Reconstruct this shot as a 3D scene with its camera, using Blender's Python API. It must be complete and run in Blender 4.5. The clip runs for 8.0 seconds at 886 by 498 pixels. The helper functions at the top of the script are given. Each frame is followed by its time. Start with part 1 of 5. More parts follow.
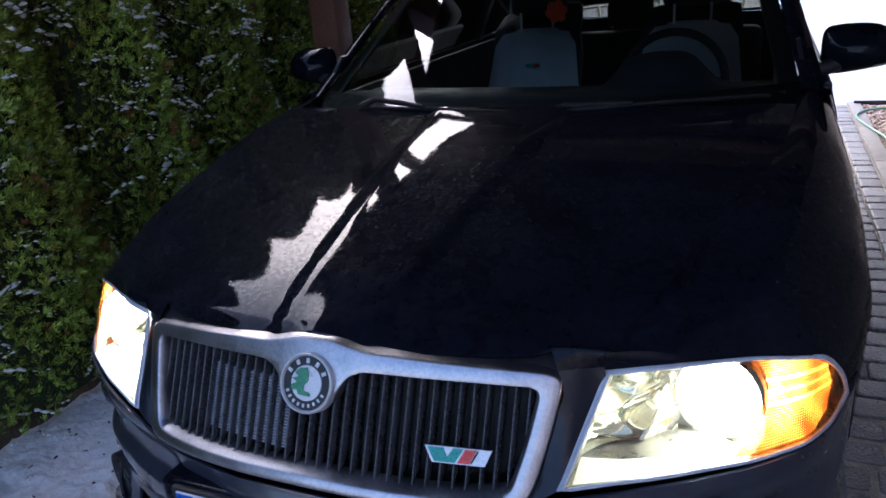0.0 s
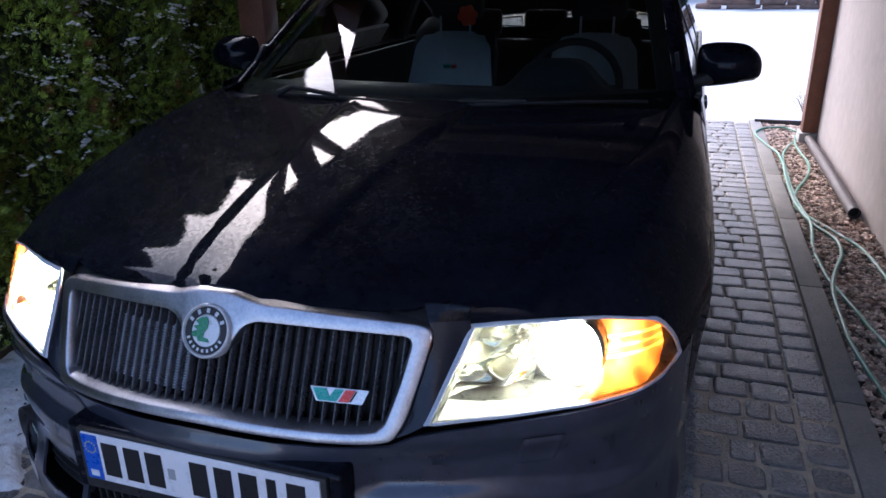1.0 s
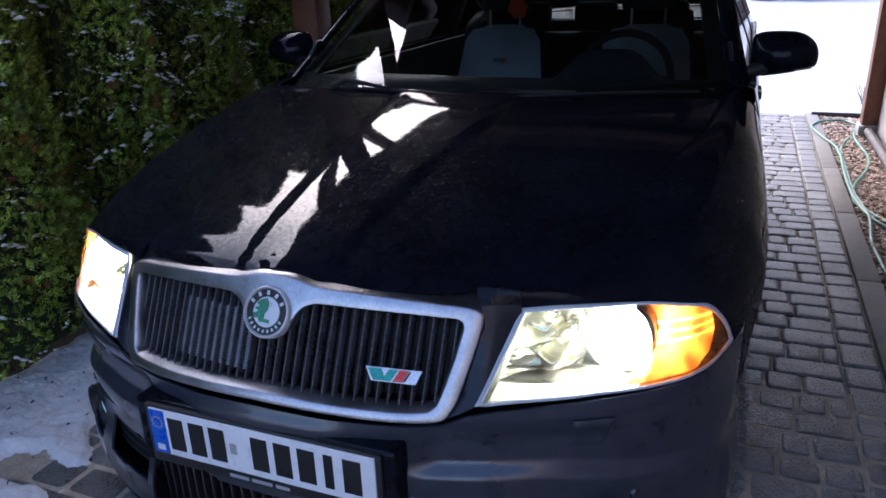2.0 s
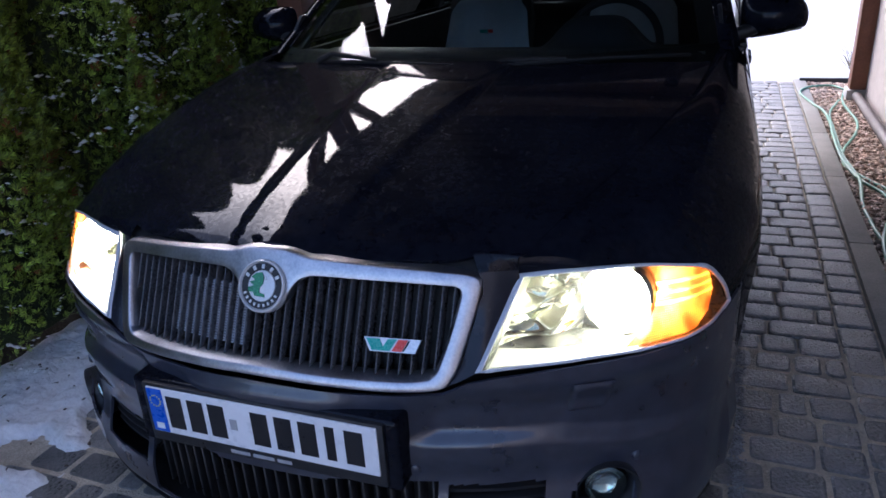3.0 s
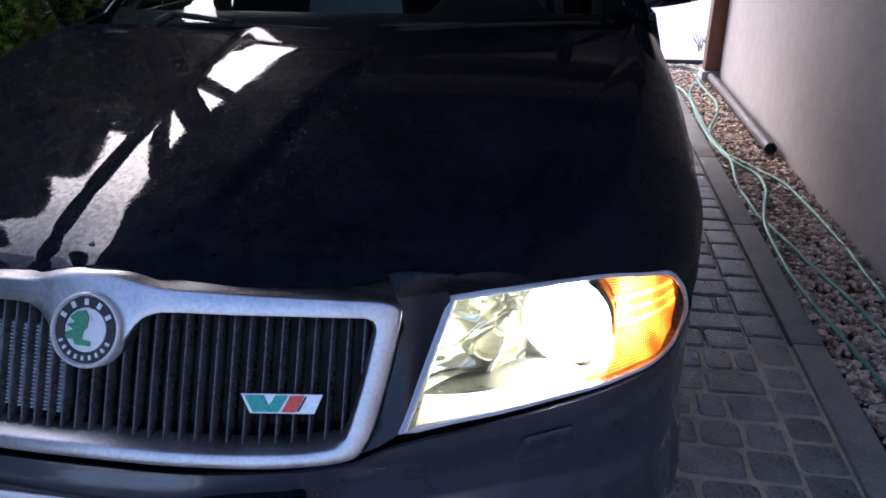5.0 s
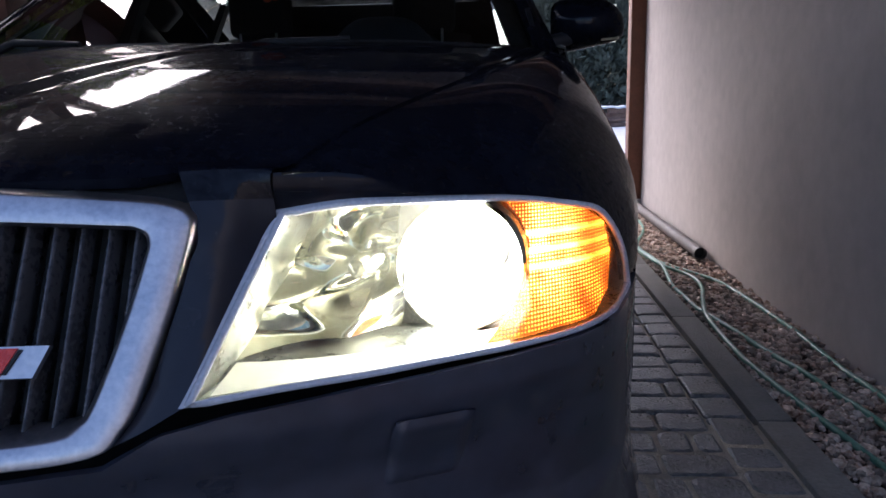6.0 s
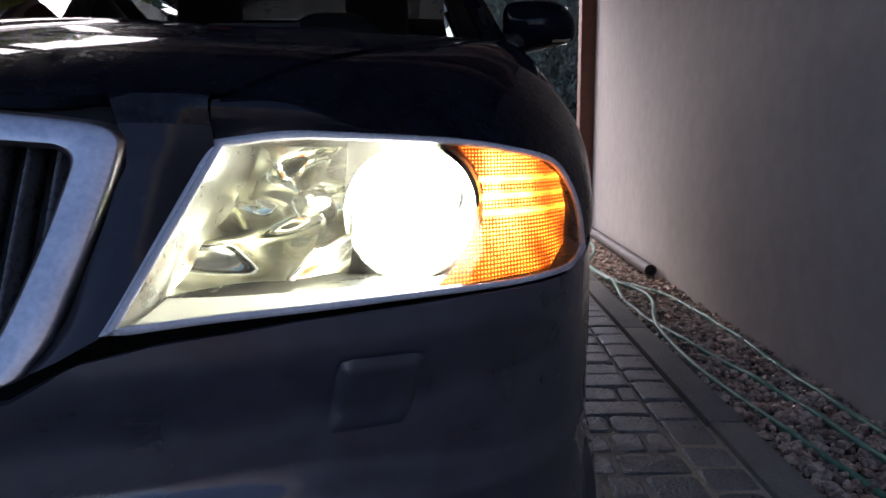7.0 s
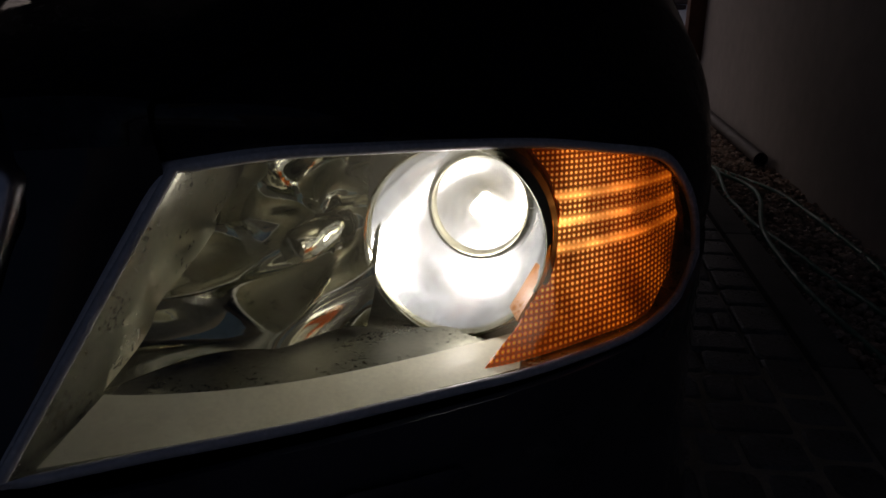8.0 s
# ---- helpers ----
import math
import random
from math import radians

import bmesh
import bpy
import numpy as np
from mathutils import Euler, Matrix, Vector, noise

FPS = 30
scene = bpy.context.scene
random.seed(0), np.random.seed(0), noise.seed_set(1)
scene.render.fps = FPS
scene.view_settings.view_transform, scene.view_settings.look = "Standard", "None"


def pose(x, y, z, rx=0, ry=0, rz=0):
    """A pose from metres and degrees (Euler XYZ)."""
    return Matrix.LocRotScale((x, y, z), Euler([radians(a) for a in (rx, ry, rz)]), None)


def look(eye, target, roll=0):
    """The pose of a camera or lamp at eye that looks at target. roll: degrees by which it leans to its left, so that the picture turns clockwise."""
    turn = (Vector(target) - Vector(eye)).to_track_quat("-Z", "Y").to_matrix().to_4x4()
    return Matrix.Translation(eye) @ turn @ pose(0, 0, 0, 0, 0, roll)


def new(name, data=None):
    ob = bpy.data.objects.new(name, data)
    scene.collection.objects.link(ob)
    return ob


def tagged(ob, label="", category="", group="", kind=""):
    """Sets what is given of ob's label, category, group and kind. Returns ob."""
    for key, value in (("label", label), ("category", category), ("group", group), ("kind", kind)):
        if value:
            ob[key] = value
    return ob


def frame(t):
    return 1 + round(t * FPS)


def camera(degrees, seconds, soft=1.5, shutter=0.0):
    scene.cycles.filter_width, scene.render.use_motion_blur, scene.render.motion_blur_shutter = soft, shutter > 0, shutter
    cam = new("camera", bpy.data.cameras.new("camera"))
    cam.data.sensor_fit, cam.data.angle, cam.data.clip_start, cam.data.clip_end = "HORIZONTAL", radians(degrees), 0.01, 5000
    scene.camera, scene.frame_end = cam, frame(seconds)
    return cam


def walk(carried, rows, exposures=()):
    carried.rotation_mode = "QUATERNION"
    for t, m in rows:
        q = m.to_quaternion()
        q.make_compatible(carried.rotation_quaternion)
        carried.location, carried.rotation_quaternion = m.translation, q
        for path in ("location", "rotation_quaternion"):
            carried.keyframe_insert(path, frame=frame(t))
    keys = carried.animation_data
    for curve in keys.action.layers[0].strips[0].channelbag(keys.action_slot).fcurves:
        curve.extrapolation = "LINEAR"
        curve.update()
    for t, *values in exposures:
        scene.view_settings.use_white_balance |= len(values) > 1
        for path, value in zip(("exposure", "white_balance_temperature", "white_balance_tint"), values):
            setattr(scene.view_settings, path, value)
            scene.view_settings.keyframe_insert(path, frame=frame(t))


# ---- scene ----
cam = camera(62.3, 8.0, 1.6, 0.0)
PATH = [
    (0, (0.664, -0.773, 1.393), (-0.103, 0.93, 0.678), -5.0),
    (0.5, (0.764, -0.887, 1.381), (0.147, 0.872, 0.656), -3.2),
    (1, (0.803, -0.911, 1.387), (0.211, 0.86, 0.67), -0.9),
    (1.5, (0.806, -0.95, 1.388), (0.104, 0.783, 0.68), -1.4),
    (3, (0.795, -0.951, 1.353), (0.113, 0.763, 0.579), -3.5),
    (3.5, (0.748, -0.921, 1.353), (0.123, 0.801, 0.55), -3.3),
    (4, (0.689, -0.809, 1.335), (0.089, 0.919, 0.524), -3.1),
    (4.5, (0.644, -0.697, 1.285), (0.087, 1.041, 0.469), -3.0),
    (5, (0.612, -0.654, 1.266), (0.309, 1.139, 0.435), -0.6),
    (5.2, (0.629, -0.589, 1.21), (0.387, 1.212, 0.374), 0.4),
    (6.3, (0.682, -0.404, 0.804), (0.589, 1.573, 0.523), -2.3),
    (6.5, (0.685, -0.401, 0.797), (0.634, 1.577, 0.504), -2.4),
    (7, (0.676, -0.403, 0.776), (0.654, 1.574, 0.477), -0.4),
    (7.2, (0.695, -0.392, 0.801), (0.667, 1.579, 0.464), -0.2),
    (7.5, (0.735, -0.313, 0.881), (0.672, 1.593, 0.281), -0.2),
    (7.7, (0.736, -0.272, 0.873), (0.589, 1.649, 0.337), -1.1),
    (8, (0.694, -0.162, 0.878), (0.44, 1.7, 0.194), -0.2),
]
# exposure follows the phone's metering: it falls as the lamp fills the picture
STOPS = [(0.0, 2.03, 5500, 20), (5.0, 2.03, 5500, 20), (6.0, 1.6, 5650, 20), (7.1, 1.25, 5800, 20), (7.3, -0.25, 6050, 21), (7.5, -1.4, 6050, 22), (7.8, -2.5, 6400, 24), (8.0, -2.82, 6400, 24)]
walk(cam, [(t, look(eye, target, roll)) for t, eye, target, roll in PATH], STOPS)

# ---- world and light ----
world = bpy.data.worlds.new("winter_sky")
scene.world = world
world.use_nodes = True
wn = world.node_tree
sky = wn.nodes.new("ShaderNodeTexSky")
sky.sky_type, sky.sun_disc = "NISHITA", False
sky.sun_elevation, sky.sun_rotation = radians(36), radians(-33)
sky.air_density, sky.dust_density, sky.ozone_density = 1.0, 4.0, 1.0
wn.links.new(sky.outputs[0], wn.nodes["Background"].inputs[0])
wn.nodes["Background"].inputs[1].default_value = 0.115
sun_data = bpy.data.lights.new("overcast_sun", "SUN")
sun_data.energy, sun_data.angle, sun_data.color = 0.7, radians(70), (1.0, 0.96, 0.92)
sun = new("overcast_sun", sun_data)
sun.matrix_world = look((-6.5, 10, 8.7), (0, 0, 0))


# ---- materials ----
def tree_of(name):
    m = bpy.data.materials.new(name)
    m.use_nodes = True
    return m, m.node_tree.nodes, m.node_tree.links


def surf(name, low, high, scale=8.0, rough=0.6, metal=0.0, bump=0.0, bump_scale=40.0, coat=0.0, spread=0.15, island=0.0, single=0.0, level=0.5, dirt=0.0, ripple=0.0):
    """A worn surface: two colours mixed by two sizes of noise, roughness that varies, and fine relief."""
    m, n, l = tree_of(name)
    b = n["Principled BSDF"]
    co = n.new("ShaderNodeTexCoord")
    big, small = n.new("ShaderNodeTexNoise"), n.new("ShaderNodeTexNoise")
    big.inputs["Scale"].default_value, small.inputs["Scale"].default_value = scale, scale * 9
    big.inputs["Detail"].default_value, small.inputs["Detail"].default_value = 5, 6
    for t in (big, small):
        l.new(co.outputs["Object"], t.inputs["Vector"])
    mid = n.new("ShaderNodeMath")
    mid.operation = "ADD"
    l.new(big.outputs["Fac"], mid.inputs[0])
    l.new(small.outputs["Fac"], mid.inputs[1])
    fac = n.new("ShaderNodeMapRange")
    fac.inputs["From Min"].default_value, fac.inputs["From Max"].default_value = 0.7, 1.3
    l.new(mid.outputs[0], fac.inputs["Value"])
    mix = n.new("ShaderNodeMix")
    mix.data_type = "RGBA"
    mix.inputs[6].default_value, mix.inputs[7].default_value = (*low, 1), (*high, 1)
    l.new(fac.outputs[0], mix.inputs[0])
    out = mix.outputs[2]
    if island or single:
        src = n.new("ShaderNodeNewGeometry") if island else n.new("ShaderNodeObjectInfo")
        hsv = n.new("ShaderNodeHueSaturation")
        rng = n.new("ShaderNodeMapRange")
        amount = island or single
        rng.inputs["To Min"].default_value, rng.inputs["To Max"].default_value = 1 - amount, 1 + amount
        l.new(src.outputs["Random Per Island" if island else "Random"], rng.inputs["Value"])
        l.new(rng.outputs[0], hsv.inputs["Value"])
        l.new(out, hsv.inputs["Color"])
        out = hsv.outputs[0]
    l.new(out, b.inputs["Base Color"])
    rr = n.new("ShaderNodeMapRange")
    rr.inputs["To Min"].default_value, rr.inputs["To Max"].default_value = max(0.02, rough - spread), min(1, rough + spread)
    l.new(fac.outputs[0], rr.inputs["Value"])
    l.new(rr.outputs[0], b.inputs["Roughness"])
    b.inputs["Metallic"].default_value = metal
    b.inputs["Specular IOR Level"].default_value = level
    b.inputs["Coat Weight"].default_value = coat
    b.inputs["Coat Roughness"].default_value = 0.03
    if dirt:
        spots, dr = n.new("ShaderNodeTexNoise"), n.new("ShaderNodeMapRange")
        spots.inputs["Scale"].default_value, spots.inputs["Detail"].default_value, spots.inputs["Roughness"].default_value = 34, 7, 0.62
        l.new(co.outputs["Object"], spots.inputs["Vector"])
        dr.inputs["From Min"].default_value, dr.inputs["From Max"].default_value = 0.48, 0.70
        dr.inputs["To Min"].default_value, dr.inputs["To Max"].default_value = 0.02, dirt
        l.new(spots.outputs["Fac"], dr.inputs["Value"])
        l.new(dr.outputs[0], b.inputs["Coat Roughness"])
    if ripple:
        wave, bw = n.new("ShaderNodeTexNoise"), n.new("ShaderNodeBump")
        wave.inputs["Scale"].default_value, wave.inputs["Detail"].default_value, wave.inputs["Roughness"].default_value = 30, 4, 0.6
        l.new(co.outputs["Object"], wave.inputs["Vector"])
        l.new(wave.outputs["Fac"], bw.inputs["Height"])
        bw.inputs["Strength"].default_value, bw.inputs["Distance"].default_value = ripple, 0.01
        l.new(bw.outputs[0], b.inputs["Coat Normal"])
        film, fr = n.new("ShaderNodeTexNoise"), n.new("ShaderNodeMapRange")
        film.inputs["Scale"].default_value, film.inputs["Detail"].default_value, film.inputs["Roughness"].default_value = 120, 6, 0.7
        l.new(co.outputs["Object"], film.inputs["Vector"])
        fr.inputs["From Min"].default_value, fr.inputs["From Max"].default_value = 0.35, 0.62
        fr.inputs["To Min"].default_value, fr.inputs["To Max"].default_value = coat * 0.45, coat
        l.new(film.outputs["Fac"], fr.inputs["Value"])
        l.new(fr.outputs[0], b.inputs["Coat Weight"])
        # dry dust, drawn out along the panel by wiping
        dust, ds, mp = n.new("ShaderNodeTexNoise"), n.new("ShaderNodeMapRange"), n.new("ShaderNodeMapping")
        mp.inputs["Scale"].default_value, mp.inputs["Rotation"].default_value = (1.0, 0.45, 1.0), (0, 0, 0.5)
        dust.inputs["Scale"].default_value, dust.inputs["Detail"].default_value, dust.inputs["Roughness"].default_value = 40, 9, 0.72
        l.new(co.outputs["Object"], mp.inputs["Vector"])
        l.new(mp.outputs[0], dust.inputs["Vector"])
        ds.inputs["From Min"].default_value, ds.inputs["From Max"].default_value = 0.40, 0.75
        ds.inputs["To Min"].default_value, ds.inputs["To Max"].default_value = 0.0, 0.009
        l.new(dust.outputs["Fac"], ds.inputs["Value"])
        l.new(ds.outputs[0], b.inputs["Specular IOR Level"])
    if bump:
        tex, bp = n.new("ShaderNodeTexNoise"), n.new("ShaderNodeBump")
        tex.inputs["Scale"].default_value, tex.inputs["Detail"].default_value = bump_scale, 6
        l.new(co.outputs["Object"], tex.inputs["Vector"])
        l.new(tex.outputs["Fac"], bp.inputs["Height"])
        bp.inputs["Strength"].default_value, bp.inputs["Distance"].default_value = bump, 0.01
        l.new(bp.outputs[0], b.inputs["Normal"])
    return m


def clear(name, tint, ior=1.45, rough=0.02, haze=0.0, haze_colour=(0.8, 0.8, 0.75)):
    """A thin clear sheet: it lets light straight through and mirrors by Fresnel; haze is a matt film of dirt on it."""
    m, n, l = tree_of(name)
    n.remove(n["Principled BSDF"])
    through_, gloss, fr, mix = n.new("ShaderNodeBsdfTransparent"), n.new("ShaderNodeBsdfGlossy"), n.new("ShaderNodeFresnel"), n.new("ShaderNodeMixShader")
    through_.inputs[0].default_value = (*tint, 1)
    gloss.inputs["Roughness"].default_value = rough
    fr.inputs[0].default_value = ior
    l.new(fr.outputs[0], mix.inputs[0])
    last = through_.outputs[0]
    if haze:
        film, mix2 = n.new("ShaderNodeBsdfTranslucent"), n.new("ShaderNodeMixShader")
        film.inputs[0].default_value = (*haze_colour, 1)
        tex, rng, co = n.new("ShaderNodeTexNoise"), n.new("ShaderNodeMapRange"), n.new("ShaderNodeTexCoord")
        tex.inputs["Scale"].default_value, tex.inputs["Detail"].default_value = 14, 8
        rng.inputs["From Min"].default_value, rng.inputs["From Max"].default_value = 0.38, 0.75
        rng.inputs["To Max"].default_value = haze
        l.new(co.outputs["Object"], tex.inputs["Vector"])
        l.new(tex.outputs["Fac"], rng.inputs["Value"])
        l.new(rng.outputs[0], mix2.inputs[0])
        l.new(last, mix2.inputs[1])
        l.new(film.outputs[0], mix2.inputs[2])
        last = mix2.outputs[0]
    l.new(last, mix.inputs[1])
    l.new(gloss.outputs[0], mix.inputs[2])
    l.new(mix.outputs[0], n["Material Output"].inputs[0])
    return m


def glow(name, colour, strength):
    m, n, l = tree_of(name)
    b = n["Principled BSDF"]
    b.inputs["Base Color"].default_value = (*colour, 1)
    b.inputs["Emission Color"].default_value = (*colour, 1)
    b.inputs["Emission Strength"].default_value = strength
    return m


def lit_amber():
    """Amber lens that glows by itself, bulb light painted in: rows of small prisms, each a bright dot, with three
    brighter ribs.
    """
    m, n, l = tree_of("lit_amber_lens")
    b = n["Principled BSDF"]
    b.inputs["Base Color"].default_value = (0.55, 0.10, 0.006, 1)
    b.inputs["Roughness"].default_value = 0.2

    def calc(op, a, c):
        nd = n.new("ShaderNodeMath")
        nd.operation = op
        for i, s in enumerate((a, c)):
            if isinstance(s, (int, float)):
                nd.inputs[i].default_value = s
            else:
                l.new(s, nd.inputs[i])
        return nd.outputs[0]
    co, sep, noi = n.new("ShaderNodeTexCoord"), n.new("ShaderNodeSeparateXYZ"), n.new("ShaderNodeTexNoise")
    l.new(co.outputs["Object"], sep.inputs[0])
    noi.inputs["Scale"].default_value, noi.inputs["Detail"].default_value = 26, 3
    l.new(co.outputs["Object"], noi.inputs["Vector"])
    x, z = sep.outputs[0], sep.outputs[2]
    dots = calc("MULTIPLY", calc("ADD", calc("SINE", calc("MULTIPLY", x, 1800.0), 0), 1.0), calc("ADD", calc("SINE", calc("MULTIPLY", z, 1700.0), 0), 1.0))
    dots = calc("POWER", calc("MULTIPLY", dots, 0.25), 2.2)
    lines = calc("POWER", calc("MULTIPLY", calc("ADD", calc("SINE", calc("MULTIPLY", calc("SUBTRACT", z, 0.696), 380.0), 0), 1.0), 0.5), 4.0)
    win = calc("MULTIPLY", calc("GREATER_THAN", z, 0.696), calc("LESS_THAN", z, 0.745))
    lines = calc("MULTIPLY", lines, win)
    patch = n.new("ShaderNodeMapRange")
    patch.inputs["From Min"].default_value, patch.inputs["From Max"].default_value = 0.38, 0.66
    patch.inputs["To Min"].default_value, patch.inputs["To Max"].default_value = 0.45, 1.9
    l.new(noi.outputs["Fac"], patch.inputs["Value"])
    # hot spot painted into the glow, as if a bulb sat behind
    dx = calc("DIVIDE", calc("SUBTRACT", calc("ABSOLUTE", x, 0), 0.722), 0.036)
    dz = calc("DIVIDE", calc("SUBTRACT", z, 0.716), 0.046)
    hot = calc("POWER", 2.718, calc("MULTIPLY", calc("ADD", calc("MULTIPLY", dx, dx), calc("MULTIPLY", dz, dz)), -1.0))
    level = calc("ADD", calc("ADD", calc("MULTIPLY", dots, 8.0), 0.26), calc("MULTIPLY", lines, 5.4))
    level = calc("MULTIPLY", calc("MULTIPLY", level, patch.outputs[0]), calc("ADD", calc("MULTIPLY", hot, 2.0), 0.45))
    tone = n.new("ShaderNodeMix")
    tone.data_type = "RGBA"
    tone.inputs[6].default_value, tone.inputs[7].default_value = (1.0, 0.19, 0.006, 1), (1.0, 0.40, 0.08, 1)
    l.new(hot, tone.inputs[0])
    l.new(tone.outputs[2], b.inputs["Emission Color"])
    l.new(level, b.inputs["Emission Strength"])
    return m


PAINT = surf("black_metallic_paint", (0.003, 0.0033, 0.006), (0.009, 0.0105, 0.017), 6, 0.42, 0.0, 0.0, 500, 0.47, 0.12, level=0.0, dirt=0.07, ripple=0.010)
BUMPER = surf("dusty_black_paint", (0.018, 0.020, 0.031), (0.040, 0.044, 0.064), 3.0, 0.34, 0.0, 0.0, 400, 1.0, 0.08, dirt=0.10)
# copy of the body paint, paler and duller: soft sheen put into its colour
NOSE_SHEEN = surf("nose_sheen_paint", (0.006, 0.007, 0.012), (0.013, 0.015, 0.024), 3.0, 0.45, 0.0, 0.0, 400, 0.45, 0.08, level=0.2, dirt=0.40)
# near-black for trim, and for sheets that colour in shade of gaps and openings
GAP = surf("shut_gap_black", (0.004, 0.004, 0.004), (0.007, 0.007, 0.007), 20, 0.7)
PLASTIC = surf("black_plastic", (0.012, 0.012, 0.013), (0.024, 0.024, 0.026), 12, 0.42, 0, 0.1, 300)
RUBBER = surf("tyre_rubber", (0.014, 0.014, 0.014), (0.03, 0.03, 0.03), 15, 0.75, 0, 0.2, 120)
CHROME = surf("dulled_chrome", (0.37, 0.37, 0.40), (0.58, 0.575, 0.59), 20, 0.37, 1.0, 0, 220, 0, 0.07)
SATIN = surf("lamp_bezel", (0.13, 0.13, 0.10), (0.24, 0.24, 0.19), 30, 0.32, 0.85, 0, 60, 0, 0.08)
TRIM = surf("lamp_floor", (0.64, 0.63, 0.48), (0.80, 0.79, 0.62), 40, 0.42, 0.0, 0.05, 90, 0, 0.08)
ALLOY = surf("cooler_alloy", (0.24, 0.25, 0.27), (0.36, 0.37, 0.40), 40, 0.5)
SLAT = surf("grille_plastic", (0.050, 0.052, 0.060), (0.085, 0.088, 0.098), 20, 0.30, 0, 0.05, 300)
BEZEL = surf("dull_bezel", (0.10, 0.10, 0.095), (0.18, 0.18, 0.17), 40, 0.4, 0.6, 0, 60, 0, 0.1)
MIRROR = surf("lamp_reflector", (0.56, 0.55, 0.38), (0.76, 0.75, 0.60), 30, 0.07, 1.0, 0, 60, 0, 0.04)
BOWL = surf("bowl_reflector", (0.60, 0.63, 0.66), (0.72, 0.75, 0.78), 5, 0.17, 0.85, 0, 60, 0, 0.04)
SILVER = surf("badge_silver", (0.56, 0.57, 0.58), (0.68, 0.69, 0.70), 30, 0.32, 0.25, 0, 60, 0, 0.05)
STEEL = surf("alloy_wheel", (0.35, 0.35, 0.36), (0.5, 0.5, 0.51), 10, 0.35, 1.0)
CONCRETE = surf("pale_concrete", (0.36, 0.36, 0.36), (0.5, 0.5, 0.49), 12, 0.85, 0, 0.4, 90)
FOGCHROME = surf("fog_reflector", (0.80, 0.80, 0.80), (0.90, 0.90, 0.90), 20, 0.12, 1.0, 0, 60, 0, 0.03)
RIMGREY = surf("lens_edge", (0.42, 0.44, 0.48), (0.56, 0.58, 0.62), 30, 0.25, 0.0, 0, 60, 0, 0.05)
TINTED = clear("dark_car_glass", (0.16, 0.19, 0.20), 1.5, 0.01)
LENS = clear("lamp_lens", (0.96, 0.97, 0.88), 1.42, 0.03, 0.24, (0.86, 0.84, 0.58))
GLASS = clear("car_glass", (0.76, 0.88, 0.87), 1.5, 0.01)
AMBER = lit_amber()
AMBERDULL = surf("amber_plastic", (0.40, 0.14, 0.02), (0.55, 0.20, 0.03), 40, 0.35)
BULB = glow("lit_bulb", (1.0, 0.93, 0.78), 90.0)
WHITE = surf("plate_white", (0.72, 0.72, 0.74), (0.8, 0.8, 0.82), 6, 0.35)
BLUE = surf("plate_blue", (0.01, 0.09, 0.50), (0.015, 0.11, 0.56), 10, 0.35)
INK = surf("plate_ink", (0.008, 0.008, 0.01), (0.014, 0.014, 0.016), 10, 0.4)
YELLOW = surf("star_yellow", (0.7, 0.55, 0.05), (0.8, 0.62, 0.08), 10, 0.4)
GREY = surf("grey_print", (0.30, 0.30, 0.31), (0.4, 0.4, 0.41), 30, 0.5)
GREEN = surf("badge_green", (0.01, 0.16, 0.06), (0.02, 0.22, 0.09), 30, 0.25, 0.3, 0, 40, 0.5)
TEAL = surf("emblem_teal", (0.01, 0.30, 0.24), (0.015, 0.36, 0.29), 30, 0.3)
RED = surf("emblem_red", (0.60, 0.03, 0.02), (0.70, 0.05, 0.03), 30, 0.3)
DASH = surf("dashboard_plastic", (0.022, 0.024, 0.027), (0.034, 0.036, 0.040), 6, 0.6, 0, 0.15, 500)
CLOTH = surf("light_seat_cover", (0.52, 0.55, 0.58), (0.66, 0.69, 0.71), 7, 0.9, 0, 0.3, 300)
DARKCLOTH = surf("dark_seat_cloth", (0.02, 0.021, 0.024), (0.035, 0.036, 0.04), 9, 0.9, 0, 0.3, 300)
ORANGE = surf("orange_felt", (0.80, 0.06, 0.01), (0.95, 0.10, 0.015), 30, 0.7)
PAVER = surf("wet_concrete_paver", (0.055, 0.054, 0.054), (0.26, 0.25, 0.24), 11, 0.40, 0, 0.5, 90, 0, 0.2, 0, 0.3)
PAVER_FAR = surf("wet_concrete_paver_joined", (0.055, 0.054, 0.054), (0.26, 0.25, 0.24), 11, 0.40, 0, 0.5, 90, 0, 0.2, 0.3)
SAND = surf("joint_sand", (0.36, 0.30, 0.22), (0.66, 0.57, 0.44), 20, 0.9, 0, 0.6, 160)
KERB = surf("kerb_concrete", (0.17, 0.16, 0.145), (0.28, 0.265, 0.24), 9, 0.75, 0, 0.4, 120, 0, 0.1, 0, 0.1)
GRAVEL = surf("gravel_stone", (0.17, 0.072, 0.034), (0.68, 0.55, 0.44), 9, 0.6, 0, 0.3, 120, 0, 0.2, 0.6)
PLASTER = surf("beige_plaster", (0.41, 0.37, 0.35), (0.50, 0.455, 0.43), 1.6, 0.9, 0, 0.35, 260, 0, 0.05)
SNOW = surf("old_snow", (0.74, 0.735, 0.73), (0.92, 0.915, 0.905), 6, 0.75, 0, 1.0, 45)
# field snow greyer than SNOW: too-bright daylight is held down in the colour
SNOW_FIELD = surf("dimmed_field_snow", (0.44, 0.445, 0.46), (0.58, 0.585, 0.60), 1.3, 0.75, 0, 0.7, 18)
SLUSH = surf("dirty_slush", (0.08, 0.08, 0.08), (0.55, 0.55, 0.56), 30, 0.5, 0, 0.8, 90)
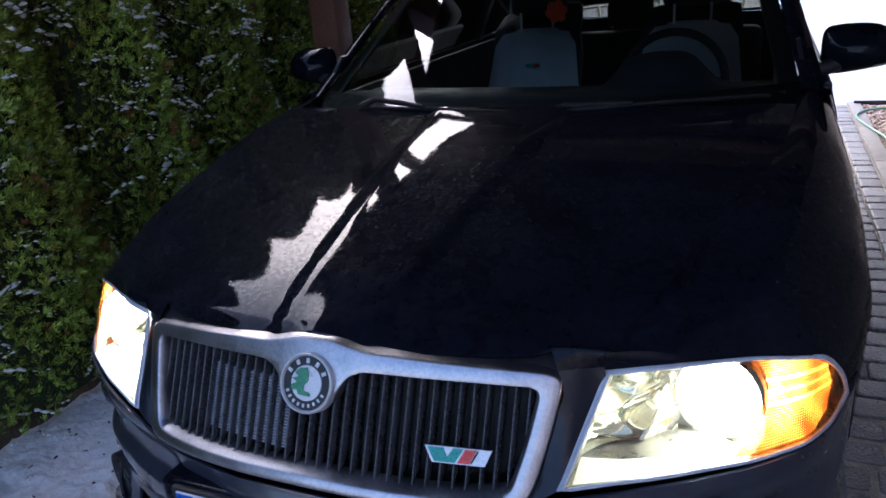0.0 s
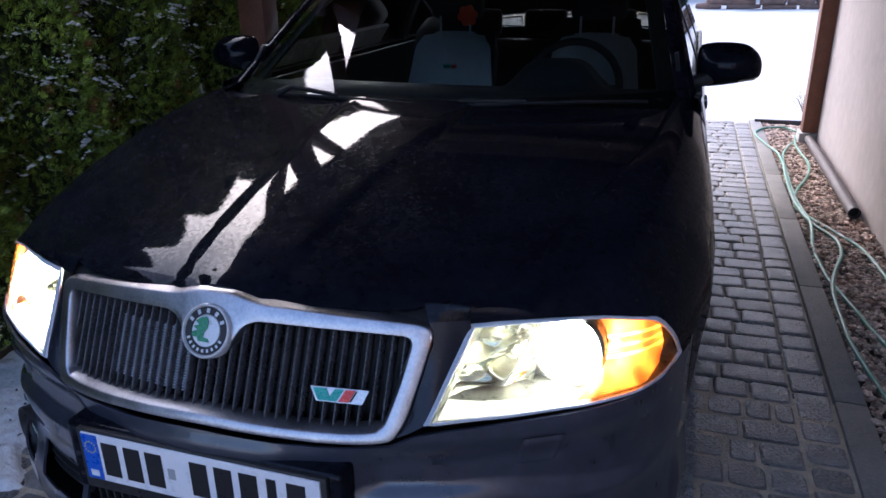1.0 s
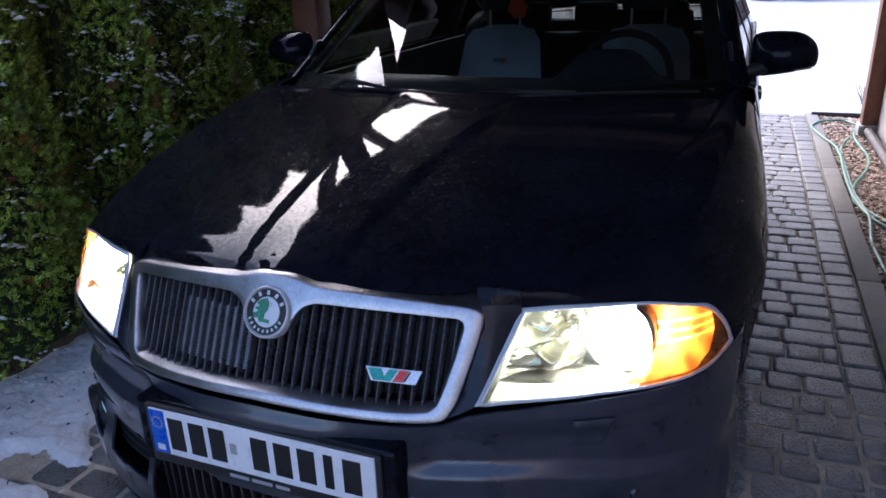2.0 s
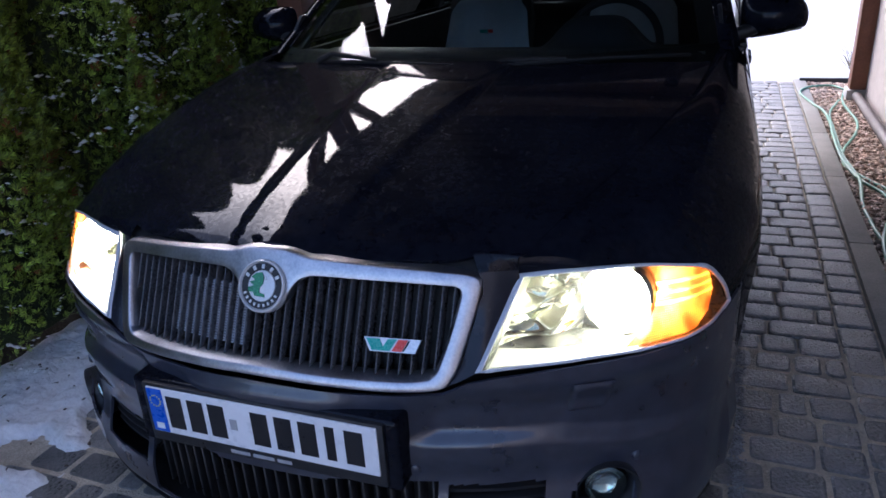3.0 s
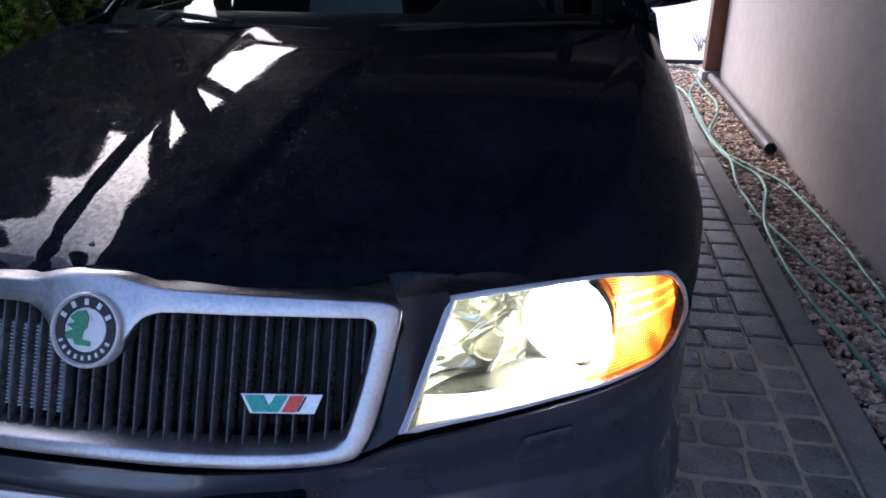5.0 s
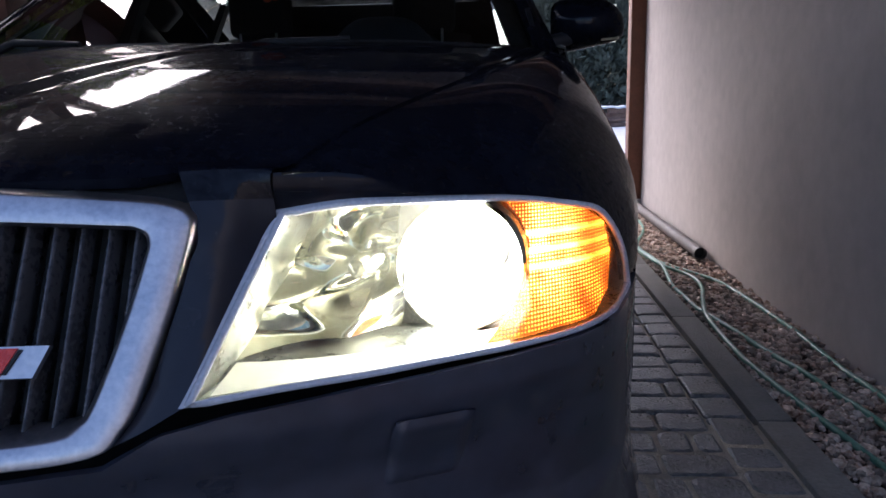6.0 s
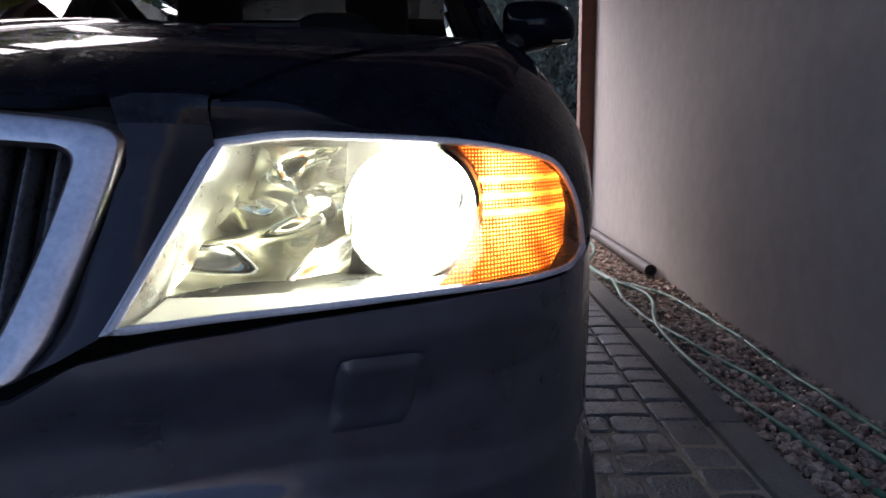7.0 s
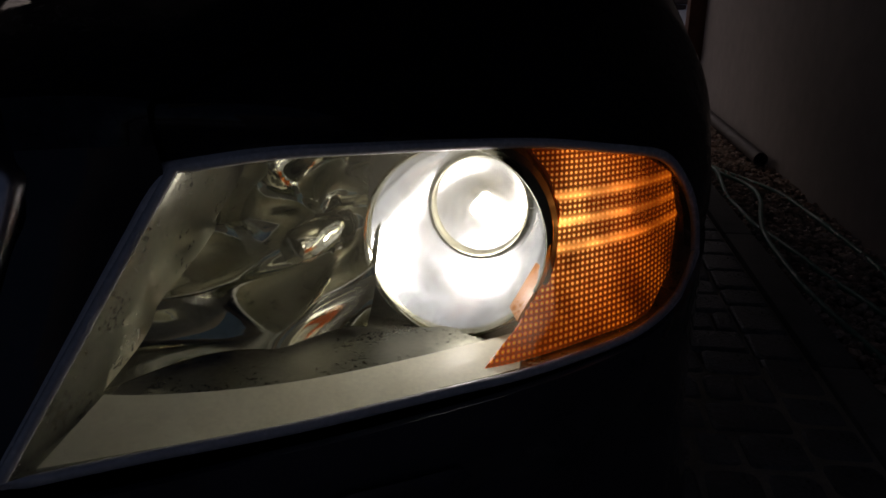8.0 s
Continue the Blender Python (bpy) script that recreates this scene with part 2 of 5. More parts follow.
SOIL = surf("dark_soil", (0.03, 0.02, 0.013), (0.075, 0.05, 0.032), 18, 0.95, 0, 0.8, 70)
TIMBER = surf("red_brown_timber", (0.13, 0.050, 0.027), (0.22, 0.090, 0.052), 9, 0.6, 0, 0.3, 60)
# rafter brown paled from TIMBER: light thrown up by the snow, in colour
RAFTER = surf("snow_lit_rafter", (0.26, 0.165, 0.12), (0.40, 0.27, 0.20), 9, 0.7, 0, 0.3, 60)
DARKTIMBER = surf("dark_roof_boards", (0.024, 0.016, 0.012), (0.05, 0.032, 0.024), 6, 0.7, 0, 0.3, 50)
PIPE = surf("brown_pipe_plastic", (0.050, 0.038, 0.038), (0.085, 0.066, 0.065), 10, 0.6, 0, 0.05, 90)
HOSE = surf("green_hose", (0.065, 0.20, 0.135), (0.12, 0.31, 0.215), 12, 0.4, 0, 0.1, 200)
THUJA = surf("thuja_green", (0.085, 0.135, 0.012), (0.33, 0.44, 0.055), 2.2, 0.5, 0, 0, 40, 0, 0.1, 0.7)
RUST = surf("thuja_dry", (0.16, 0.05, 0.015), (0.25, 0.09, 0.03), 8, 0.8, 0, 0, 40, 0, 0.1, 0.4)
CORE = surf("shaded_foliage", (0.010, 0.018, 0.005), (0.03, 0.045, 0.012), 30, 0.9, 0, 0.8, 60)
BARK = surf("bark", (0.035, 0.028, 0.018), (0.11, 0.08, 0.06), 14, 0.9, 0, 0.7, 60)
FAR = surf("far_conifer", (0.07, 0.085, 0.065), (0.14, 0.155, 0.115), 0.8, 0.9, 0, 0, 40, 0, 0.1, 0.4)
LOG = surf("stacked_wood", (0.13, 0.075, 0.055), (0.27, 0.17, 0.13), 5, 0.8, 0, 0.5, 40, 0, 0.1, 0.4)
STRAW = surf("dry_grass", (0.16, 0.13, 0.07), (0.28, 0.24, 0.14), 9, 0.8)


# ---- helpers of this scene ----
def thing(name, label, category, group="", kind="", at=(0, 0, 0)):
    ob = new(name)
    ob.location = at
    ob.empty_display_size = 0.1
    return tagged(ob, label, category, group, kind)


def finish(name, bm, material, smooth=True):
    me = bpy.data.meshes.new(name)
    bm.to_mesh(me)
    bm.free()
    me.materials.append(material)
    if smooth:
        me.shade_smooth()
        if material is not SLAT:
            me.set_sharp_from_angle(angle=1.0)
    return me


def part(name, bm, material, parent, label="", smooth=True):
    ob = new(name, finish(name, bm, material, smooth))
    ob.parent = parent
    if parent is not None:
        base = parent.location if parent.parent is None else Vector((0, 0, 0))
        ob.matrix_parent_inverse = Matrix.Translation(-base)
    return tagged(ob, label)


def solo(name, bm, material, label, category, group="", kind="", smooth=True):
    return tagged(new(name, finish(name, bm, material, smooth)), label, category, group, kind)


def mesh_from(verts, faces):
    bm = bmesh.new()
    vs = [bm.verts.new(v) for v in verts]
    for f in faces:
        try:
            bm.faces.new([vs[i] for i in f])
        except ValueError:
            pass
    return bm


def sheet(f, nu, nv, thick=0.0, skip=None, close_u=False):
    """A grid of f(u, v), u and v from 0 to 1; thick gives it depth away from its normals."""
    verts = [f(i / nu, j / nv) for j in range(nv + 1) for i in range(nu + 1)]
    faces = []
    for j in range(nv):
        for i in range(nu):
            if skip and skip((i + 0.5) / nu, (j + 0.5) / nv):
                continue
            a = j * (nu + 1) + i
            faces.append((a, a + 1, a + nu + 2, a + nu + 1))
    bm = mesh_from(verts, faces)
    bmesh.ops.remove_doubles(bm, verts=bm.verts, dist=1e-5)
    loose = [v for v in bm.verts if not v.link_faces]
    bmesh.ops.delete(bm, geom=loose, context="VERTS")
    bmesh.ops.recalc_face_normals(bm, faces=bm.faces)
    if thick:
        bmesh.ops.solidify(bm, geom=bm.faces[:], thickness=thick)
    return bm


def box(x0, x1, y0, y1, z0, z1, bevel=0.0, seg=2):
    bm = bmesh.new()
    bmesh.ops.create_cube(bm, size=1, matrix=Matrix.Translation(((x0 + x1) / 2, (y0 + y1) / 2, (z0 + z1) / 2)) @ Matrix.Diagonal((x1 - x0, y1 - y0, z1 - z0, 1)))
    if bevel:
        bmesh.ops.bevel(bm, geom=bm.edges[:], offset=bevel, segments=seg, affect="EDGES", profile=0.6)
    return bm


def turned(profile, m, seg=32):
    """A body of revolution about local y: rows of (radius, y)."""
    verts, faces, k = [], [], len(profile)
    for i in range(seg):
        a = 2 * math.pi * i / seg
        verts += [m @ Vector((r * math.cos(a), y, r * math.sin(a))) for r, y in profile]
    for i in range(seg):
        for j in range(k - 1):
            a, b = i * k + j, ((i + 1) % seg) * k + j
            faces.append((a, b, b + 1, a + 1))
    bm = mesh_from(verts, faces)
    bmesh.ops.remove_doubles(bm, verts=bm.verts, dist=1e-6)
    bmesh.ops.recalc_face_normals(bm, faces=bm.faces)
    return bm


def tube(points, radius, seg=8, closed=False):
    """A round tube along a line of points."""
    pts = [Vector(p) for p in points]
    verts, faces, k = [], [], len(pts)
    for i, p in enumerate(pts):
        d = (pts[min(i + 1, k - 1)] - pts[max(i - 1, 0)]).normalized()
        if closed:
            d = (pts[(i + 1) % k] - pts[i - 1]).normalized()
        side = d.cross(Vector((0, 0, 1)))
        side = (side if side.length > 0.05 else Vector((1, 0, 0))).normalized()
        up = side.cross(d)
        r = radius[i] if isinstance(radius, (list, tuple)) else radius
        verts += [p + r * (math.cos(2 * math.pi * s / seg) * side + math.sin(2 * math.pi * s / seg) * up) for s in range(seg)]
    for i in range(k if closed else k - 1):
        for s in range(seg):
            a, b = i * seg, ((i + 1) % k) * seg
            faces.append((a + s, a + (s + 1) % seg, b + (s + 1) % seg, b + s))
    if not closed:
        faces += [tuple(range(seg))[::-1], tuple((k - 1) * seg + s for s in range(seg))]
    bm = mesh_from(verts, faces)
    bmesh.ops.recalc_face_normals(bm, faces=bm.faces)
    return bm


def spline(points, steps=8):
    """Catmull-Rom through the points."""
    p = [Vector(q) for q in points]
    p = [2 * p[0] - p[1], *p, 2 * p[-1] - p[-2]]
    out = []
    for i in range(1, len(p) - 2):
        for s in range(steps):
            t = s / steps
            out.append(0.5 * (2 * p[i] + (p[i + 1] - p[i - 1]) * t + (2 * p[i - 1] - 5 * p[i] + 4 * p[i + 1] - p[i + 2]) * t * t + (3 * p[i] - p[i - 1] - 3 * p[i + 1] + p[i + 2]) * t**3))
    return [*out, p[-2]]


def lerp(t, rows):
    """Piecewise linear: rows of (t, value)."""
    return float(np.interp(t, [r[0] for r in rows], [r[1] for r in rows]))


def smooth(t):
    t = min(1, max(0, t))
    return t * t * (3 - 2 * t)


def add(bm, other):
    me = bpy.data.meshes.new("join")
    other.to_mesh(me)
    other.free()
    bm.from_mesh(me)
    bpy.data.meshes.remove(me)
    return bm


def raw(name, verts, faces, material, flat=False):
    me = bpy.data.meshes.new(name)
    me.from_pydata(verts, [], faces)
    me.materials.append(material)
    if not flat:
        me.shade_smooth()
    return me


# ---- the place: ground, walls, carport ----
def ground_z(x, y):
    under = min(smooth((x + 2.6) / 0.8), smooth((2.6 - x) / 0.4), smooth((y + 4.5) / 0.8), smooth((6.75 - y) / 0.25))
    far = 0.035 * noise.noise((x * 0.7, y * 0.7, 1.3)) + 0.012 * noise.noise((x * 4, y * 4, 2.1))
    return (0.012 + far * smooth((y - 6.6) / 2 + (abs(x) > 3))) * (1 - under) - 0.07 * under


def axis(lo, hi, fine_lo, fine_hi, step):
    near = list(np.arange(fine_lo, fine_hi, step))
    return [lo, lo * 0.4, lo * 0.12, fine_lo - 6, *near, fine_hi + 6, hi * 0.12, hi * 0.4, hi]


gx, gy = axis(-900, 900, -6.0, 9.0, 0.22), axis(-900, 1200, -6.0, 30.0, 0.22)
gv = [(x, y, ground_z(x, y)) for y in gy for x in gx]
gf = [(j * len(gx) + i, j * len(gx) + i + 1, (j + 1) * len(gx) + i + 1, (j + 1) * len(gx) + i) for j in range(len(gy) - 1) for i in range(len(gx) - 1)]
tagged(new("ground", raw("ground", gv, gf, SNOW_FIELD)), "snow-covered ground with scattered tracks and hollows", "snow", kind="structure")
tagged(solo("sand_bed", box(-1.3, 1.40, -4.0, 6.5, -0.06, -0.012), SAND, "pale sand bed between the pavers", "sand bed"), kind="structure")
tagged(solo("sand_bed", box(-1.28, 1.385, -3.9, 1.5, -0.011, -0.0040), SAND, "pale sand filling the joints of the front pavers", "sand bed"), kind="structure")
tagged(solo("soil", sheet(lambda u, v: (-2.6 + 1.32 * u, -4 + 10.4 * v, 0.015 * noise.noise((u * 9, v * 40, 0)) - 0.01), 24, 90), SOIL, "dark soil at the foot of the hedge", "soil"), kind="structure")
tagged(solo("gravel_bed", box(1.47, 1.85, -4.0, 6.42, -0.06, -0.015), SOIL, "dark earth under the gravel strip", "soil"), kind="structure")

WALL_X = 1.835
tagged(solo("wall_east", box(WALL_X, 2.15, -4.0, 5.62, -0.08, 2.62), PLASTER, "beige rendered house wall beside the carport", "wall", smooth=False), kind="structure")

# carport roof: boards on beams, open to the sky over the hedge
ROOF_X0, ROOF_X1, ROOF_Y0, ROOF_Y1, ROOF_Z = -1.31, 2.1, -0.30, 5.95, 2.38
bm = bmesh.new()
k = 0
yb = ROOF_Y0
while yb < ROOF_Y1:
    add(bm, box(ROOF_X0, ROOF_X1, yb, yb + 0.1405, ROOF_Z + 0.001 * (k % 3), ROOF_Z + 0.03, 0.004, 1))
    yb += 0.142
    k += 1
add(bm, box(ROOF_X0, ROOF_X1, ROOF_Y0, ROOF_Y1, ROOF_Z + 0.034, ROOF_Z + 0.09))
tagged(solo("ceiling", bm, DARKTIMBER, "dark board ceiling of the carport", "ceiling", smooth=False), kind="structure")
for yb in (-0.25, 0.75, 3.12, 3.68, 5.2, 5.78):
    tagged(solo("rafter", box(ROOF_X0 + 0.20, WALL_X - 0.003, yb, yb + 0.15, ROOF_Z - 0.155, ROOF_Z - 0.004, 0.008), RAFTER, "brown timber rafter under the carport roof, paled as if snow-lit", "rafter", "carport rafters"), kind="structure")
tagged(solo("eaves_beam", box(-1.43, -1.275, ROOF_Y0, ROOF_Y1, ROOF_Z + 0.125, ROOF_Z + 0.27, 0.01), TIMBER, "red-brown timber eaves beam", "beam"), kind="structure")


def carport_post(x0, x1, y0, y1, foot_z, top, label):
    post = thing("carport_post", label, "post", "carport posts", at=((x0 + x1) / 2, (y0 + y1) / 2, -0.02))
    part("shaft", box(x0, x1, y0, y1, foot_z, top, 0.008), TIMBER, post)
    part("foot", box(x0 - 0.02, x1 + 0.02, y0 - 0.02, y1 + 0.02, -0.02, foot_z - 0.002, 0.006), CONCRETE, post, "pale concrete foot")
    if x0 < 0:
        for ya, yb in ((y0, y0 - 0.42), (y1, y1 + 0.40)):
            xm, w = (x0 + x1) / 2, 0.035
            s = 1 if yb > ya else -1
            part("brace", mesh_from([(xm + i * w, y + s * j * 0.13, z) for i in (-1, 1) for y, z in ((ya, top - 0.55), (yb, top - 0.01)) for j in (0, 1)], [(0, 1, 3, 2), (4, 6, 7, 5), (0, 2, 6, 4), (1, 5, 7, 3), (0, 4, 5, 1), (2, 3, 7, 6)]), TIMBER, post, smooth=False)
    return post


carport_post(1.722, 1.862, 5.632, 5.772, 0.085, ROOF_Z - 0.16, "brown timber post on a pale concrete foot at the wall's corner")
carport_post(-1.435, -1.29, 2.52, 2.665, 0.05, ROOF_Z + 0.122, "red-brown timber post standing in front of the hedge")
carport_post(-1.435, -1.29, 5.632, 5.772, 0.05, ROOF_Z + 0.122, "red-brown timber post standing in front of the hedge")


# ---- the car's surfaces ----
NOSE = [(p.x, p.y) for p in spline([(-0.1, 0.034, 0), (0, 0.03, 0), (0.2, 0.046, 0), (0.427, 0.107, 0), (0.56, 0.167, 0), (0.64, 0.216, 0), (0.69, 0.251, 0), (0.74, 0.296, 0), (0.775, 0.338, 0), (0.812, 0.402, 0), (0.84, 0.480, 0), (0.87, 0.60, 0), (0.90, 0.75, 0)], 10)]
LENS_TOP = [(0.474, 0.243, 0.772), (0.53, 0.259, 0.779), (0.58, 0.285, 0.778), (0.68, 0.345, 0.772), (0.74, 0.379, 0.763), (0.787, 0.415, 0.750), (0.812, 0.441, 0.721), (0.828, 0.470, 0.686), (0.839, 0.503, 0.643)]
LENS_LOW = [(0.427, 0.112, 0.637), (0.49, 0.144, 0.639), (0.56, 0.180, 0.639), (0.64, 0.229, 0.639), (0.69, 0.262, 0.638), (0.74, 0.307, 0.636), (0.775, 0.345, 0.636), (0.812, 0.420, 0.634), (0.839, 0.502, 0.642)]
EDGE_T, EDGE_L = spline(LENS_TOP, 6), spline(LENS_LOW, 6)


def plan(x):
    """How far back the nose lies at x."""
    return lerp(min(abs(x), 0.90), NOSE)


def lens_y(x, z):
    yt, zt = lerp(x, [(p.x, p.y) for p in EDGE_T]), lerp(x, [(p.x, p.z) for p in EDGE_T])
    yl, zl = lerp(x, [(p.x, p.y) for p in EDGE_L]), lerp(x, [(p.x, p.z) for p in EDGE_L])
    if x < 0.474:
        zt, yt = 0.772, 0.243 - 0.35 * (0.474 - x)
    return yl + (yt - yl) * (z - zl) / max(0.03, zt - zl)


def grille_y(x, z):
    return 0.118 + 0.5 * (z - 0.77) + 0.45 * x * x


SHUT = [(0.205, 0.43), (0.245, 0.478), (0.30, 0.504), (0.45, 0.563), (0.60, 0.615), (0.75, 0.657), (0.90, 0.695), (1.05, 0.727), (1.20, 0.745), (1.34, 0.757), (1.5, 0.770)]
# the grille's top line, which the bonnet's lip follows
GRILLE_TOP = [(0, 0.831), (0.035, 0.830), (0.062, 0.825), (0.085, 0.820), (0.11, 0.817), (0.16, 0.814), (0.26, 0.806), (0.35, 0.797), (0.39, 0.791), (0.47, 0.783)]
# the bonnet's rise, by the distance behind its bowed front line
RISE = [(p.x, p.y) for p in spline([(-0.06, 0.789, 0), (-0.012, 0.8105, 0), (0, 0.8165, 0), (0.018, 0.8258, 0), (0.05, 0.8405, 0), (0.10, 0.858, 0), (0.17, 0.877, 0), (0.30, 0.905, 0), (0.45, 0.934, 0), (0.60, 0.958, 0), (0.80, 0.985, 0), (0.95, 1.001, 0), (1.05, 1.010, 0), (1.2, 1.02, 0)], 8)]


def hood_z(x, y):
    a = abs(x)
    d = y - 0.15 - 0.45 * x * x * math.sqrt(x * x / (x * x + 0.06))
    z = lerp(d, RISE)
    t = min(1.2, max(0, d))
    crease = 0.098 + 0.078 * t + 0.024 * t * t
    z += 0.008 * smooth((crease + 0.016 - a) / 0.032) - 0.004
    return z + 0.018 * math.exp(-((x / 0.055) ** 2) - t / 0.05)


def hood_front(x):
    a = abs(x)
    return grille_y(a, lerp(a, GRILLE_TOP)) + 0.009 + 0.034 * smooth((a - 0.388) / 0.03)


def hood_back(x):
    return 1.195 + 0.22 * x * x


def hood_point(u, v, drop=0.0):
    s = 2 * u - 1
    y1 = hood_back(s * 0.72)
    y = hood_front(s * 0.46) + (y1 - hood_front(s * 0.46)) * v
    x = s * (lerp(y, SHUT) - 0.0008)
    return (x, y - 0.001 * (v == 0), hood_z(x, y) - drop - 0.004 * (v == 0))


car = thing("car", "dusty black car with lit headlamps and chrome grille, on pavers", "car", at=(0, 2.3, 0))
part("bonnet", sheet(hood_point, 90, 60, 0.012), PAINT, car, "dusty black bonnet with two raised creases")
# near-black sheet under the bonnet colours in the shade of its shut gap
part("bonnet_gap", sheet(lambda u, v: (lambda p: (p[0] * 1.03, p[1] + 0.02 * (v > 0.5) - 0.01, p[2]))(hood_point(u, v, 0.026)), 40, 30), GAP, car)


def shut_point(y):
    x = lerp(y, SHUT)
    return Vector((x, y, hood_z(x, y)))


def fender_point(s, t, sx):
    """Across s from the bonnet's edge to the flank, along t from the lamp to the door."""
    p0 = shut_point(0.245 + (1.46 - 0.245) * t) + Vector((-0.002, 0, -0.0030))
    fx = lerp(t, [(0, 0.842), (0.12, 0.872), (0.3, 0.905), (0.5, 0.913), (0.75, 0.905), (1, 0.892)])
    p2 = Vector((fx, 0.497 + (1.46 - 0.497) * t, 0.645 + 0.02 * t))
    p1 = Vector((lerp(t, [(0, 0.845), (0.15, 0.872), (0.3, 0.896), (0.6, 0.905), (1, 0.892)]), 0.40 + (1.46 - 0.40) * t, lerp(t, [(0, 0.822), (0.3, 0.915), (0.7, 1.0), (1, 1.025)])))
    p = p0 * (1 - s) ** 2 + p1 * 2 * s * (1 - s) + p2 * s * s
    if t < 0.14:
        k = s * (len(EDGE_T) - 1)
        j = min(len(EDGE_T) - 2, int(k))
        rim = EDGE_T[j].lerp(EDGE_T[j + 1], k - j) + Vector((0.002, 0.006, 0.0065)) * (1 - 0.7 * s)
        q0 = shut_point(0.245) + Vector((-0.002, 0, -0.003))
        q1, q2 = Vector((0.845, 0.40, 0.822)), Vector((0.842, 0.497, 0.645))
        q = q0 * (1 - s) ** 2 + q1 * 2 * s * (1 - s) + q2 * s * s
        p += (rim - q) * (1 - t / 0.14) ** 2 * smooth(s / 0.35)
    return (sx * p.x, p.y, p.z)


AXLE_F, AXLE_R, WHEEL_Z, ARCH = 0.93, 3.51, 0.315, 0.33


def flank_bottom(y):
    for a in (AXLE_F, AXLE_R):
        if abs(y - a) < ARCH:
            return WHEEL_Z + math.sqrt(ARCH**2 - (y - a) ** 2)
    return 0.21


def flank_x(y, z):
    w = lerp(y, [(0.497, 0.842), (0.61, 0.870), (0.79, 0.904), (0.98, 0.912), (1.22, 0.905), (1.46, 0.892), (3.4, 0.888), (4.1, 0.85), (4.5, 0.78)])
    return w - 0.06 * max(0, (z - 0.68) / 0.36) ** 2 - 0.09 * max(0, (0.5 - z) / 0.3) ** 2


def flank(y0, y1, top, sx):
    def f(u, v):
        y = y0 + (y1 - y0) * u
        z1 = top(y)
        z0 = min(flank_bottom(y), z1 - 0.014)
        z = z0 + (z1 - z0) * v
        return (sx * flank_x(y, z), y, z)
    return sheet(f, max(6, int((y1 - y0) * 40)), 14, 0.003)


BELT = 1.0
for sx in (1, -1):
    fender = part("front_wing", sheet(lambda s, t: fender_point(s, t, sx), 28, 40, 0.01), PAINT, car)
    def brow(u, v):
        k = u * (len(EDGE_T) - 1)
        j = min(len(EDGE_T) - 2, int(k))
        low = EDGE_T[j].lerp(EDGE_T[j + 1], k - j) + Vector((0.001, 0.005, 0.004))
        p = Vector(fender_point(u, 0, 1)).lerp(low, v)
        return (sx * (p.x - 0.008 * (1 - smooth(u / 0.06))), p.y + 0.006 * math.sin(math.pi * v) * (v - 1), p.z)
    part("lamp_brow", sheet(brow, 40, 6), PAINT, fender)
    part("wing_side", flank(0.60, 1.456, lambda y: 0.645 + 0.02 * (y - 0.497) / 0.963, sx), PAINT, fender)
    for nm, y0, y1 in (("front_door", 1.464, 2.44), ("rear_door", 2.448, 3.25)):
        door = part(nm, flank(y0, y1, lambda y: BELT, sx), PAINT, car)
        part("door_handle", box(min(sx * 0.85, sx * 0.884), max(sx * 0.85, sx * 0.884), y1 - 0.24, y1 - 0.06, 0.84, 0.875, 0.01), PAINT, door)
    part("rear_quarter", flank(3.258, 4.45, lambda y: BELT + 0.01, sx), PAINT, car)

# nose below the lamps
def bumper_profile(x, z):
    """Depth of the bumper's form below its top line: hollow above a ledge, and a tucked chin."""
    side = smooth((abs(x) - 0.27) / 0.08) * smooth((0.88 - abs(x)) / 0.12)
    ledge = 0.475 - 0.045 * smooth((abs(x) - 0.5) / 0.3)
    hollow = 0.024 * smooth((0.61 - z) / 0.07) * smooth((z - ledge) / 0.030)
    return hollow * side + 0.008 * smooth((0.45 - z) / 0.05) - 0.034 * smooth((0.40 - z) / 0.12) + 0.05 * max(0, (0.24 - z) / 0.06) ** 2


def bumper_point(u, v):
    s = (2 * u - 1)
    a = abs(s)
    x = min(0.86, a * 1.02) if a < 0.84 else 0.857 + 0.016 * (a - 0.84) / 0.16
    y = plan(x) if a < 0.84 else plan(0.857) + 0.09 * (a - 0.84) / 0.16
    top = lerp(x, [(0, 0.598), (0.30, 0.590), (0.36, 0.590), (0.405, 0.616), (0.46, 0.626), (0.56, 0.632), (0.69, 0.633), (0.77, 0.631), (0.81, 0.629), (0.86, 0.642)])
    z = 0.185 + (top - 0.185) * v
    y = y + bumper_profile(x, z) - 0.012 * smooth((0.22 - x) / 0.1) * smooth((0.6 - z) / 0.03)
    if z < 0.4 and a >= 0.84:
        x += 0.012 * smooth((0.4 - z) / 0.1)
    return (math.copysign(x, s), y, z)


def bumper_hole(u, v):
    x, y, z = bumper_point(u, v)
    a = abs(x)
    return (a < 0.345 and 0.235 < z < 0.392) or (0.365 < a < 0.535 and 0.30 < z < 0.385) or ((a - 0.642) ** 2 + (z - 0.335) ** 2 < 0.056**2)


bumper = part("front_bumper", sheet(bumper_point, 220, 90, 0.006, bumper_hole), BUMPER, car, "dark dusty bumper with a ledge and lower intake")
# black sheets close the intake and vents, their shade given by colour
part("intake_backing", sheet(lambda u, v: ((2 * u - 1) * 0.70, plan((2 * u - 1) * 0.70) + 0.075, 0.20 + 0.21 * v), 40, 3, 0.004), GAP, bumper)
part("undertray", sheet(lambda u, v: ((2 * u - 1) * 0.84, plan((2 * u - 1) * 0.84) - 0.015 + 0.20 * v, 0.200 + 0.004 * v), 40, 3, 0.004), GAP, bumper)
